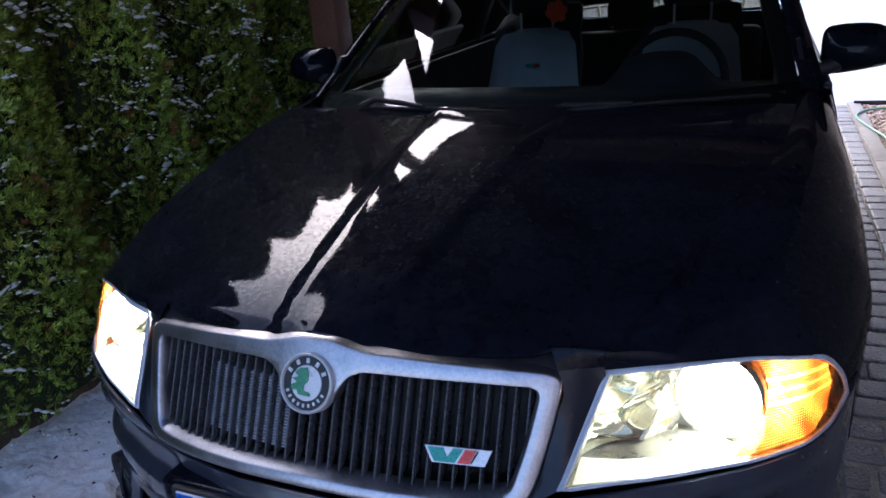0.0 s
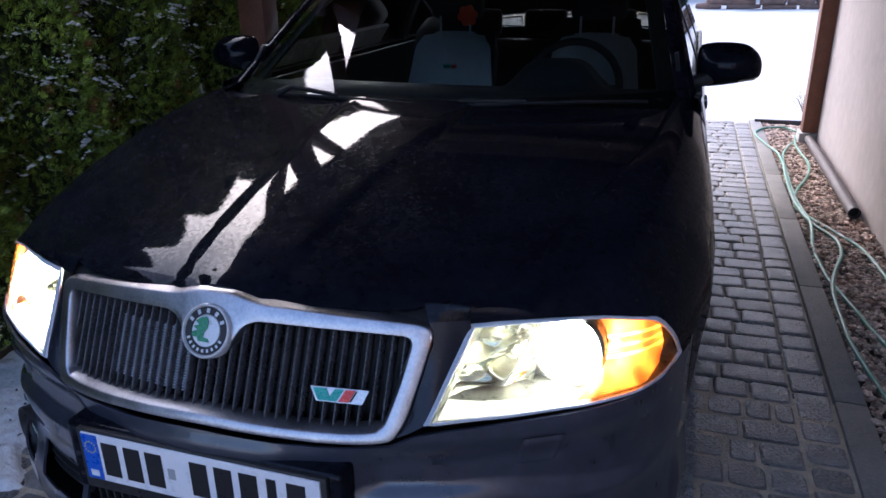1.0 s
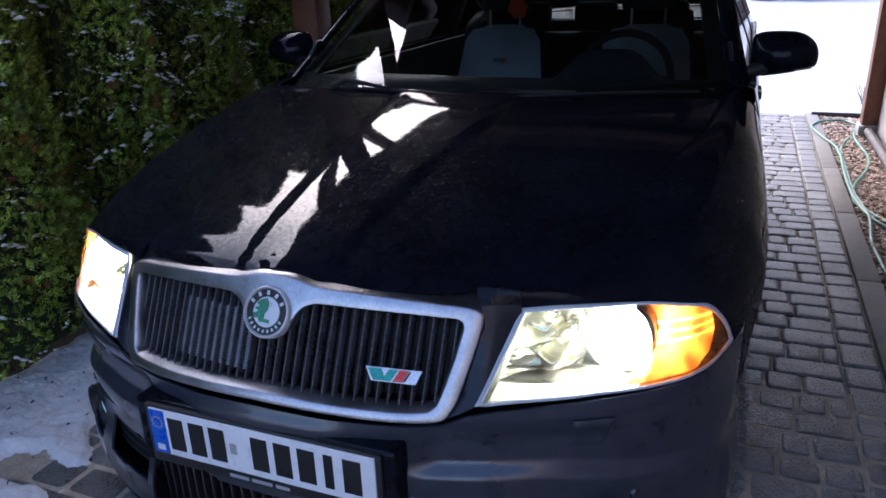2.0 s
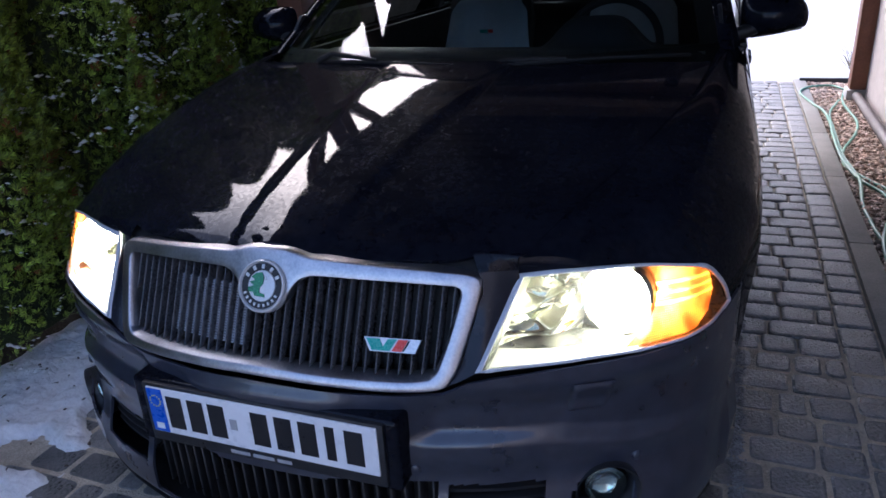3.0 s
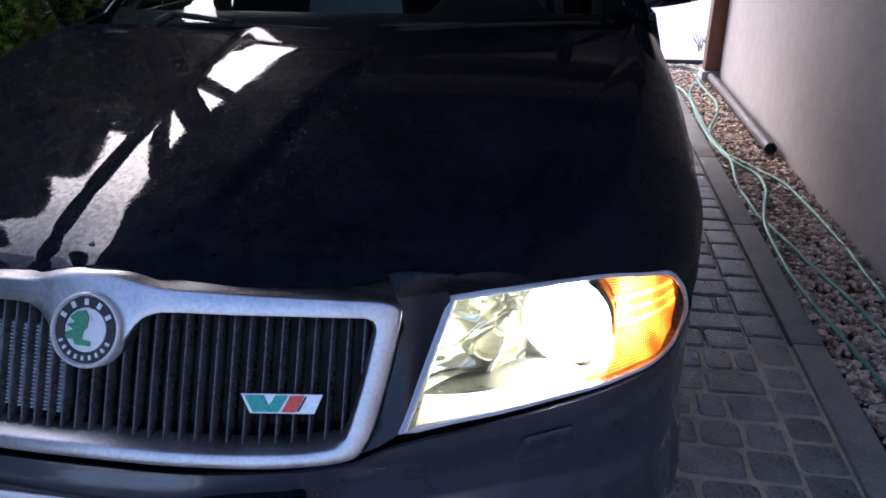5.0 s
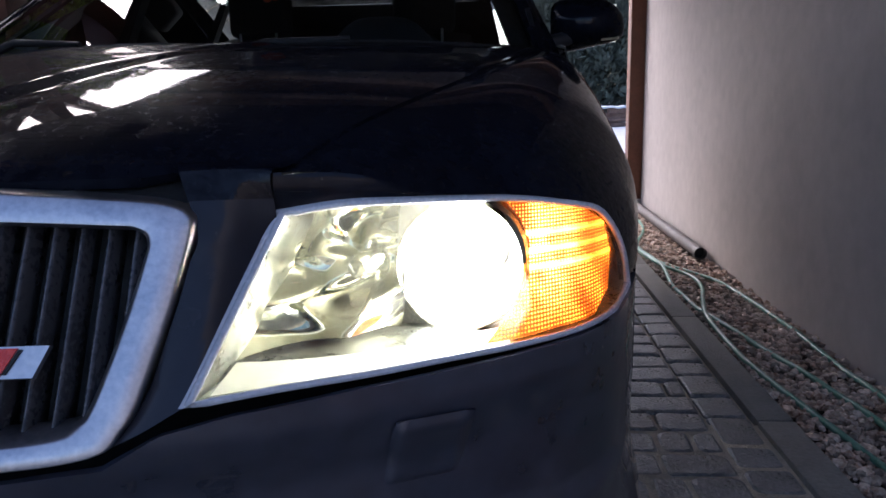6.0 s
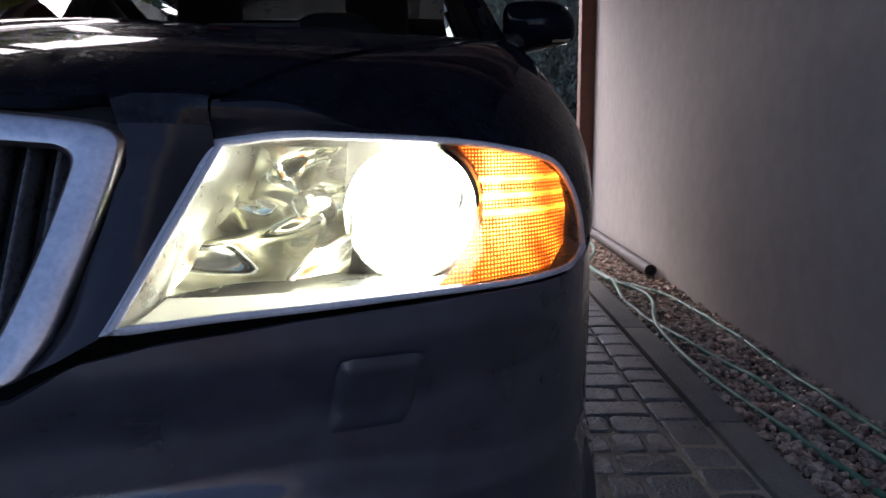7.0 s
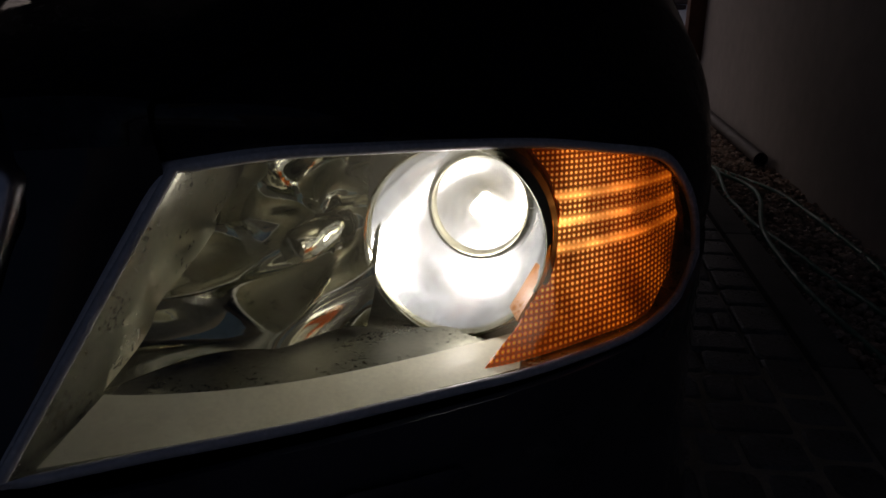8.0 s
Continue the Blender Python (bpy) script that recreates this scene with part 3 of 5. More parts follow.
for i in range(-12, 13):
    x = i * 0.0275
    part("intake_slat", box(x - 0.003, x + 0.003, plan(x) + 0.012, plan(x) + 0.05, 0.232, 0.396, 0.0015, 1), PLASTIC, bumper)
for sx in (1, -1):
    for z in (0.318, 0.343, 0.368):
        part("side_slat", sheet(lambda u, v: (sx * (0.36 + 0.18 * u), plan(0.36 + 0.18 * u) + 0.014 + 0.03 * v, z + 0.004 * v), 8, 2, 0.008), PLASTIC, bumper)
    fx, fz = sx * 0.642, 0.335
    fm = Matrix.Translation((fx, plan(fx) + 0.015, fz)) @ Matrix.Rotation(sx * 0.42, 4, "Z")
    fog = part("fog_lamp", turned([(0.050, 0.03), (0.050, 0.004), (0.056, -0.002), (0.062, -0.020), (0.066, -0.022), (0.066, 0.03), (0.050, 0.05), (0.0, 0.055)], fm, 36), PLASTIC, car, "round fog lamp in a black surround")
    part("fog_reflector", turned([(0.043, 0.004), (0.036, 0.018), (0.018, 0.026), (0.0, 0.028)], fm, 28), FOGCHROME, fog)
    part("fog_lens", turned([(0.0, -0.012), (0.02, -0.010), (0.038, -0.002), (0.045, 0.008)], fm, 28), GLASS, fog).visible_shadow = False
    for px, pz in ((0.302, 0.424), (0.696, 0.401)):
        px *= sx
        pm = Matrix.Translation((px, plan(px) + bumper_profile(px, pz) - 0.001 - 0.012 * smooth((0.22 - abs(px)) / 0.1), pz)) @ Matrix.Rotation(math.atan(0.84 * px + 3 * px**5), 4, "Z")
        part("parking_sensor", turned([(0.0, -0.004), (0.009, -0.004), (0.011, -0.002), (0.0115, 0.004), (0.013, 0.0005), (0.0135, 0.006)], pm, 20), BUMPER, bumper)
    # washer cover
    def cover(u, v):
        x = 0.578 + 0.068 * u + 0.006 * v
        z = 0.524 + 0.070 * v - 0.006 * u
        d = min(1, 9 * min(u, 1 - u)) * min(1, 9 * min(v, 1 - v))
        return (sx * (x + 0.012 * (1 - v) * -1), plan(x) + bumper_profile(x, z) - 0.001 - 0.008 * d, z)
    part("washer_cover", sheet(cover, 18, 14, 0.003), BUMPER, bumper)

# ---- grille ----
OUT = [(0, .831), (.035, .830), (.062, .825), (.085, .820), (.11, .817), (.16, .814), (.26, .806), (.35, .797), (.390, .791), (.408, .782), (.412, .765), (.403, .71), (.388, .645), (.377, .62), (.358, .604), (.28, .601), (.15, .606), (0, .610)]
INN = [(0, .716), (.030, .722), (.050, .740), (.062, .762), (.078, .777), (.11, .783), (.25, .778), (.345, .771), (.366, .768), (.374, .758), (.372, .74), (.362, .69), (.348, .640), (.340, .628), (.325, .623), (.27, .622), (.15, .626), (0, .631)]


def loop_of(half):
    full = half + [(-x, z) for x, z in half[-2:0:-1]]
    p = [Vector((x, 0, z)) for x, z in [full[-1], *full, full[0], full[1]]]
    out = []
    for i in range(1, len(p) - 2):
        for s in range(5):
            t = s / 5
            out.append(0.5 * (2 * p[i] + (p[i + 1] - p[i - 1]) * t + (2 * p[i - 1] - 5 * p[i] + 4 * p[i + 1] - p[i + 2]) * t * t + (3 * p[i] - p[i - 1] - 3 * p[i + 1] + p[i + 2]) * t**3))
    return out


lo, li = loop_of(OUT), loop_of(INN)
rings = [(0.0, 0.03), (0.0, 0.0), (0.015, -0.005), (0.04, -0.0080), (0.09, -0.0090), (0.45, -0.0098), (0.76, -0.0094), (0.81, -0.0088), (0.86, -0.006), (1.0, 0.004), (1.0, 0.028)]
n_loop = len(lo)
gv, gf = [], []
for k, d in rings:
    for a, b in zip(lo, li):
        x, z = a.x + (b.x - a.x) * k, a.z + (b.z - a.z) * k
        gv.append((x, grille_y(x, z) + d, z))
for j in range(len(rings) - 1):
    for i in range(n_loop):
        gf.append((j * n_loop + i, j * n_loop + (i + 1) % n_loop, (j + 1) * n_loop + (i + 1) % n_loop, (j + 1) * n_loop + i))
bm = mesh_from(gv, gf)
bmesh.ops.recalc_face_normals(bm, faces=bm.faces)
grille = part("grille_frame", bm, CHROME, car, "dull chrome grille surround with water spots")
# shade behind the slats is a near-black sheet
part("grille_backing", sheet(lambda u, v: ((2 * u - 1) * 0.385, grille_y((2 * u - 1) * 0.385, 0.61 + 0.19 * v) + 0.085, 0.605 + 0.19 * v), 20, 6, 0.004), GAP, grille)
top_in = [(p[0], p[1]) for p in INN[:10]]
for i in range(-17, 18):
    x = i * 0.0213
    z1 = lerp(abs(x), top_in) + 0.004
    z0 = lerp(abs(x), [(0, 0.628), (0.27, 0.620), (0.34, 0.624), (0.362, 0.70)]) - 0.003
    def slat(u, v):
        z = z0 + (z1 - z0) * v
        k = abs(2 * u - 1)
        return (x + (0.0017 * min(1, 2.2 * k) + 0.0004 * k) * (1 if u > 0.5 else -1) + 0.002 * (z - 0.7), grille_y(x, z) + 0.010 + 0.0016 * min(1, 2.2 * k) ** 2 + 0.056 * max(0, k - 0.46), z)
    part("grille_slat", sheet(slat, 8, 8, 0.0012), SLAT, grille)
bm = bmesh.new()
for c in range(9):
    cx = -0.2343 + c * 0.0213 + 0.01065
    for r in range(22):
        z = 0.642 + r * 0.0048
        add(bm, box(cx - 0.0062, cx + 0.0062, grille_y(cx, z) + 0.024, grille_y(cx, z) + 0.040, z, z + 0.0022))
part("intercooler", bm, ALLOY, grille, "grey cooler fins behind the slats")

# round badge: rings and plain shapes only
bn = Matrix.Translation((0, grille_y(0, 0.767) - 0.017, 0.767)) @ Matrix.Rotation(-math.atan(0.5), 4, "X")
badge = part("badge", turned([(0.0515, 0.02), (0.0515, 0.002), (0.0500, -0.002), (0.0475, -0.003), (0.0455, -0.001), (0.0445, 0.004), (0.0, 0.004)], bn, 56), SILVER, grille, "round badge with a chrome rim")
part("badge_band", turned([(0.0445, 0.002), (0.0440, 0.0008), (0.0310, 0.0008), (0.0305, 0.003)], bn, 56), INK, badge)
part("badge_field", turned([(0.0302, 0.003), (0.0295, 0.0006), (0.0, -0.0008)], bn, 40), SILVER, badge)


def flat_shape(points, m, y, depth=0.0015):
    bm = bmesh.new()
    bm.faces.new([bm.verts.new(m @ Vector((a, y, b))) for a, b in points])
    got = bmesh.ops.extrude_face_region(bm, geom=bm.faces[:])
    bmesh.ops.translate(bm, verts=[v for v in got["geom"] if isinstance(v, bmesh.types.BMVert)], vec=(m.to_3x3() @ Vector((0, depth, 0))))
    bmesh.ops.recalc_face_normals(bm, faces=bm.faces)
    return bm


part("badge_shape", flat_shape([(-0.026, -0.013), (-0.015, -0.013), (-0.012, -0.020), (0.010, -0.021), (0.009, -0.015), (-0.003, -0.013), (-0.002, -0.004), (0.004, 0.004), (0.005, 0.016), (0.000, 0.026), (-0.012, 0.024), (-0.022, 0.016), (-0.014, 0.010), (-0.026, 0.006), (-0.016, 0.000), (-0.028, -0.005)], bn, -0.0022), GREEN, badge, smooth=False)
for i in range(5):
    a = math.radians(150 - 30 * i)
    c, s = math.cos(a), math.sin(a)
    pts = [(0.0375 * c + du * s * 0.003 + dv * c * 0.0042, 0.0375 * s - du * c * 0.003 + dv * s * 0.0042) for du, dv in ((-1, -1), (1, -1), (1, 1), (-1, 1))]
    part("badge_bar", flat_shape(pts, bn, -0.0008), SILVER, badge, smooth=False)
for i in range(9):
    a = math.radians(205 + 16 * i)
    c, s = math.cos(a), math.sin(a)
    pts = [(0.0375 * c + du * s * 0.002 + dv * c * 0.003, 0.0375 * s - du * c * 0.002 + dv * s * 0.003) for du, dv in ((-1, -1), (1, -1), (1, 1), (-1, 1))]
    part("badge_bar", flat_shape(pts, bn, -0.0008), SILVER, badge, smooth=False)
# small emblem on the slats
em = Matrix.Translation((0.265, grille_y(0.265, 0.68) - 0.004, 0.676)) @ Matrix.Rotation(0.12, 4, "Z") @ Matrix.Rotation(-math.atan(0.5), 4, "X") @ Matrix.Diagonal((1, 1, 0.98, 1))
emblem = part("emblem", flat_shape([(-0.055, 0.013), (-0.042, -0.013), (0.044, -0.013), (0.055, 0.013)], em, -0.002, 0.006), CHROME, grille, "small chrome emblem with teal and red shapes", smooth=False)
part("emblem_teal", flat_shape([(-0.050, 0.0112), (-0.038, -0.0112), (-0.004, -0.0112), (0.009, 0.0112), (-0.008, 0.0112), (-0.017, -0.003), (-0.024, 0.0112)], em, -0.0036), TEAL, emblem, smooth=False)
part("emblem_slit", flat_shape([(0.0205, -0.010), (0.0235, -0.010), (0.0345, 0.010), (0.0315, 0.010)], em, -0.0034), GAP, emblem, smooth=False)
part("emblem_red", flat_shape([(0.000, -0.0112), (0.019, -0.0112), (0.031, 0.0112), (0.012, 0.0112)], em, -0.0036), RED, emblem, smooth=False)

# ---- number plate ----
part("plate_mount", box(-0.305, 0.297, 0.024, 0.12, 0.405, 0.562, 0.012, 4), PAINT, bumper)
holder = part("plate_holder", box(-0.272, 0.272, 0.015, 0.028, 0.418, 0.558, 0.004, 2), PLASTIC, car, "black plastic plate holder")
part("number_plate", box(-0.260, 0.260, 0.0115, 0.017, 0.4445, 0.5515, 0.0018, 2), WHITE, holder, "white number plate with a blue band", smooth=False)
part("blue_band", box(-0.2585, -0.2205, 0.0105, 0.0118, 0.4465, 0.5495), BLUE, holder, smooth=False)
for cx in (-0.194, -0.142, -0.092, 0.008, 0.061, 0.114, 0.162, 0.212):
    w = 0.010 if cx == 0.162 else 0.019
    part("character_bar", box(cx - w, cx + w, 0.0105, 0.0118, 0.4605, 0.5365, 0.0003, 1), INK, holder, smooth=False)
part("sticker", box(-0.062, -0.046, 0.0105, 0.0118, 0.486, 0.510), GREY, holder, smooth=False)
part("country_bar", box(-0.249, -0.230, 0.0096, 0.0108, 0.454, 0.468), WHITE, holder, smooth=False)
for i in range(12):
    a = math.pi * i / 6
    x, z = -0.2395 + 0.0125 * math.cos(a), 0.521 + 0.0125 * math.sin(a)
    part("star", box(x - 0.0013, x + 0.0013, 0.0096, 0.0108, z - 0.0013, z + 0.0013), YELLOW, holder, smooth=False)
for x0, x1 in ((-0.075, -0.03), (-0.022, 0.026), (0.034, 0.066)):
    part("lettering_bar", box(x0, x1, 0.0135, 0.0152, 0.4255, 0.4330), GREY, holder, smooth=False)


# ---- headlamps ----

def lens_point(u, v, sx, back=0.0, inset=0.0):
    i = min(len(EDGE_T) - 1.001, u * (len(EDGE_T) - 1))
    k, f = int(i), i - int(i)
    a, b = EDGE_T[k].lerp(EDGE_T[k + 1], f), EDGE_L[k].lerp(EDGE_L[k + 1], f)
    v = inset + (1 - 2 * inset) * v
    p = b.lerp(a, v)
    belly = -0.004 * math.sin(math.pi * v) * math.sin(math.pi * min(1, u * 1.1))
    return Vector((sx * p.x, p.y + belly + back, p.z))


AMBER_EDGE = [(0.634, 0.656), (0.66, 0.684), (0.69, 0.706), (0.724, 0.711), (0.75, 0.700), (0.768, 0.685)]


def headlamp(sx, label):
    # deep housing behind the lens, open to the front
    rim = [lens_point(i / 40, 1.0, sx) for i in range(41)] + [lens_point(1 - i / 40, 0.0, sx) for i in range(41)]
    mid = sum(rim, Vector()) / len(rim)
    k = len(rim)
    verts, faces = [], []
    for scale, back, deep in ((1.004, 0.004, 0), (0.985, 0.012, 0), (0.965, 0.07, 0), (0.95, 0.10, 0.43), (0.5, 0.12, 0.46)):
        verts += [Vector((mid.x + (p.x - mid.x) * scale, max(p.y + back, deep), mid.z + (p.z - mid.z) * scale)) for p in rim]
    for j in range(4):
        for i in range(k):
            faces.append((j * k + i, j * k + (i + 1) % k, (j + 1) * k + (i + 1) % k, (j + 1) * k + i))
    faces.append(tuple(4 * k + i for i in range(k)))
    bm = mesh_from(verts, faces)
    bmesh.ops.remove_doubles(bm, verts=bm.verts, dist=1e-5)
    lamp = part("headlamp", bm, SATIN, car, label)
    cover = part("lens", sheet(lambda u, v: lens_point(u, v, sx), 60, 16), LENS, lamp, "clear lens, hazed with age")
    cover.visible_shadow = False
    # pale seal round the lens
    part("seal", tube([p + Vector((0, 0.001, 0)) for p in rim], 0.0034, 8, True), RIMGREY, lamp, "pale edge of the lens")
    ring = [[Vector((mid.x + (p.x - mid.x) * a, p.y + d, mid.z + (p.z - mid.z) * b)) for p in rim] for a, b, d in ((1.0, 1.0, 0.0005), (1.018, 1.03, -0.0008), (1.034, 1.05, 0.0015), (1.036, 1.052, 0.008))]
    part("flange", sheet(lambda u, v: ring[round(v * 3)][round(u * k) % k], k, 3), RIMGREY, lamp, "pale edge of the lens")
    # main bowl: its rim leans with the lens, its hub sits higher
    shear = Matrix(((1, sx * 0.06, 0, 0), (0, 1, 0, 0), (0, 0.45, 1, 0), (0, 0, 0, 1)))
    bmx = Matrix.Translation((sx * 0.635, 0.329, 0.705)) @ Matrix.Rotation(-sx * 0.20, 4, "Z") @ Matrix.Rotation(-0.22, 4, "X") @ shear @ Matrix.Scale(1.10, 4)
    bowl = part("bowl", turned([(0.0605, 0.003), (0.0570, 0.018), (0.050, 0.032), (0.041, 0.044), (0.028, 0.053), (0.014, 0.057), (0.0, 0.058)], bmx, 56), BOWL, lamp, "round main-beam bowl")
    part("bowl_rim", turned([(0.0605, 0.005), (0.0605, -0.002), (0.0620, -0.004), (0.0640, -0.002), (0.0640, 0.005), (0.0605, 0.005)], bmx, 56), MIRROR, bowl, "bright rim of the bowl")
    part("bulb_ring", turned([(0.0335, 0.046), (0.0342, 0.044), (0.0352, 0.0435), (0.0362, 0.045), (0.0362, 0.052), (0.0335, 0.052), (0.0335, 0.046)], bmx, 48), SATIN, bowl, "ring round the bulb")
    part("bulb", turned([(0.0, 0.036), (0.003, 0.037), (0.0048, 0.040), (0.0048, 0.046), (0.004, 0.050), (0.004, 0.056)], bmx, 16), BULB, bowl, "lit bulb")
    light = bpy.data.lights.new("headlamp_light", "POINT")
    light.energy, light.color, light.shadow_soft_size = LAMP_WATTS, (1.0, 0.96, 0.89), 0.009
    new("headlamp_light", light).location = bmx @ Vector((0, 0.023, -0.006))
    # bezel that leads from the bowl's rim to the housing
    def bezel(u, v):
        a = 2 * math.pi * u
        i = bmx @ Vector((0.064 * math.cos(a), 0.001, 0.064 * math.sin(a)))
        c, d = math.cos(a), math.sin(a)
        r = min(0.0645 / max(abs(c), 1e-6) if c * sx < 0 else 0.067, 0.066 / max(abs(d), 1e-6), 0.100)
        x, z = 0.639 + r * c * sx, 0.702 + r * d
        o = bmx @ Vector((r * c, 0.004, r * d))
        o.y = max(o.y, lens_y(x, z) + 0.012)
        return i.lerp(o, v)
    part("bezel", sheet(bezel, 56, 5, 0.0015), BEZEL, lamp, "dull bezel round the bowl")
    # inner reflector: a shallow dish cut into curved flutes about the second bulb
    def flutes(u, v):
        x, z = 0.438 + 0.138 * u + 0.030 * (v - 0.25) * (1 - u), 0.646 + 0.122 * v
        dx, dz = (x - 0.536) / 0.105, (z - 0.716) / 0.075
        d, a = math.hypot(dx, dz), math.atan2(dz, dx)
        flute = abs(math.sin(3.4 * a + 2.2 * d + 0.6))
        y = lens_y(x, z) + 0.030 + 0.10 * max(0, 1 - d * d / 2.2) + 0.020 * flute * min(1, d) + 0.006 * math.sin(11 * d + 2 * a)
        return (sx * x, y, z)
    part("inner_reflector", sheet(flutes, 44, 36, 0.0015), MIRROR, lamp, "fluted chrome reflector")
    im = Matrix.Translation((sx * 0.540, lens_y(0.54, 0.71) + 0.055, 0.716)) @ Matrix.Rotation(-sx * 0.2, 4, "Z")
    part("bulb_shield", turned([(0.0, -0.010), (0.009, -0.009), (0.0125, 0.0), (0.0125, 0.035), (0.009, 0.05)], im, 20), MIRROR, lamp, "chrome shade before the second bulb")
    # sloping floor under bowl and reflector, with a swell under the bowl
    def floor_trim(u, v):
        x = 0.440 + 0.246 * u
        return (sx * x, lens_y(x, 0.640) + 0.006 + (0.024 + 0.040 * (1 - u) ** 3 + 0.026 * u) * v, 0.6400 + (0.006 - 0.003 * u) * v + 0.0015 * math.exp(-(((u - 0.80) / 0.13) ** 2)) * math.sin(math.pi * v))
    part("lower_trim", sheet(floor_trim, 40, 8, 0.002), TRIM, lamp, "pale sloping floor of the lamp")
    # amber indicator, a shell of small prisms just behind the clear lens
    def amber(u, v):
        z = 0.641 + 0.127 * v
        x0 = lerp(z, AMBER_EDGE)
        x1 = lerp(z, [(0.63, 0.770), (0.66, 0.802), (0.70, 0.806), (0.735, 0.797), (0.757, 0.766), (0.768, 0.735)])
        x = x0 + (x1 - x0) * u
        band = smooth((z - 0.696) / 0.006) * (1 - smooth((z - 0.742) / 0.006))
        return (sx * x, lens_y(x, z) + 0.008 + 0.007 * (1 - u) ** 2 - 0.0025 * band * max(0, math.sin(2 * math.pi * (z - 0.696) / 0.0165)), z)
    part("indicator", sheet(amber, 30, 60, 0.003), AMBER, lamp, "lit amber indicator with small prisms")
    def rib(u, v):
        p = Vector(amber(0, 0.16 + 0.84 * v))
        return Vector((p.x - sx * (0.001 + 0.006 * u), lens_y(abs(p.x), p.z) + 0.016 + 0.022 * u, p.z))
    part("indicator_edge", sheet(rib, 4, 16, 0.002), AMBERDULL, lamp)
    return lamp


LAMP_WATTS = 1.3
headlamp(1, "lit headlamp with amber indicator under a hazed clear lens")
headlamp(-1, "lit headlamp with amber indicator under a hazed clear lens")

# dark gap panels between grille and lamps, and the apron behind the nose
for sx in (1, -1):
    # the bonnet's skin turns down between grille and lamp in one sweep
    columns = []
    for i in range(15):
        u, rows = i / 14, []
        for z in (0.604, 0.62, 0.645, 0.68, 0.71, 0.74, 0.764):
            z = 0.764 - (0.764 - z) * (0.160 - 0.030 * u) / 0.160
            x0 = lerp(z, [(0.604, 0.352), (0.62, 0.372), (0.645, 0.386), (0.71, 0.401), (0.765, 0.410)]) + 0.004
            x1 = lerp(z, [(0.604, 0.40), (0.636, 0.422), (0.74, 0.461), (0.773, 0.474)])
            x = x0 + (x1 - x0) * u
            rows.append((sx * x, grille_y(x, z) * (1 - u) + (lens_y(x, z) + 0.004) * u - 0.006 * math.sin(math.pi * u), z))
        for e in (0.004, 0.018, 0.036, 0.052):
            xl = 0.392 - 0.3 * e
            yh = grille_y(0.43, 0.787) + 0.012 + e + 0.02 * (u - 0.5)
            x = xl + (lerp(yh, SHUT) + 0.001 - xl) * u
            rows.append((sx * x, yh, hood_z(x, yh) + 0.0006 - (0.002 if e < 0.01 else 0)))
        columns.append(spline(rows, 4))
    k = len(columns[0]) - 1
    fold = 26
    # the nose takes the paler paint copy, with its sheen coloured in
    part("nose_panel", sheet(lambda u, v: columns[round(u * 14)][round(v * fold)], 14, fold), NOSE_SHEEN, car)
    part("bonnet_corner", sheet(lambda u, v: columns[round(u * 14)][fold + round(v * (k - fold))], 14, k - fold), PAINT, car)
# near-black apron stands for the shade behind the nose
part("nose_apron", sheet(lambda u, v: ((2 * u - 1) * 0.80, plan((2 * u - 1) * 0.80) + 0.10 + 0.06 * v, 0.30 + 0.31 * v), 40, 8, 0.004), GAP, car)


# ---- glasshouse and cabin ----
def glass_point(x, z):
    return Vector((x, 1.18 + 0.5 * x * x + (z - 1.0) / 0.55, z))


def screen(u, v):
    z = 0.975 + 0.435 * v
    w = lerp(z, [(0.975, 0.775), (1.02, 0.765), (1.266, 0.685), (1.41, 0.62)])
    return glass_point((2 * u - 1) * w, z)


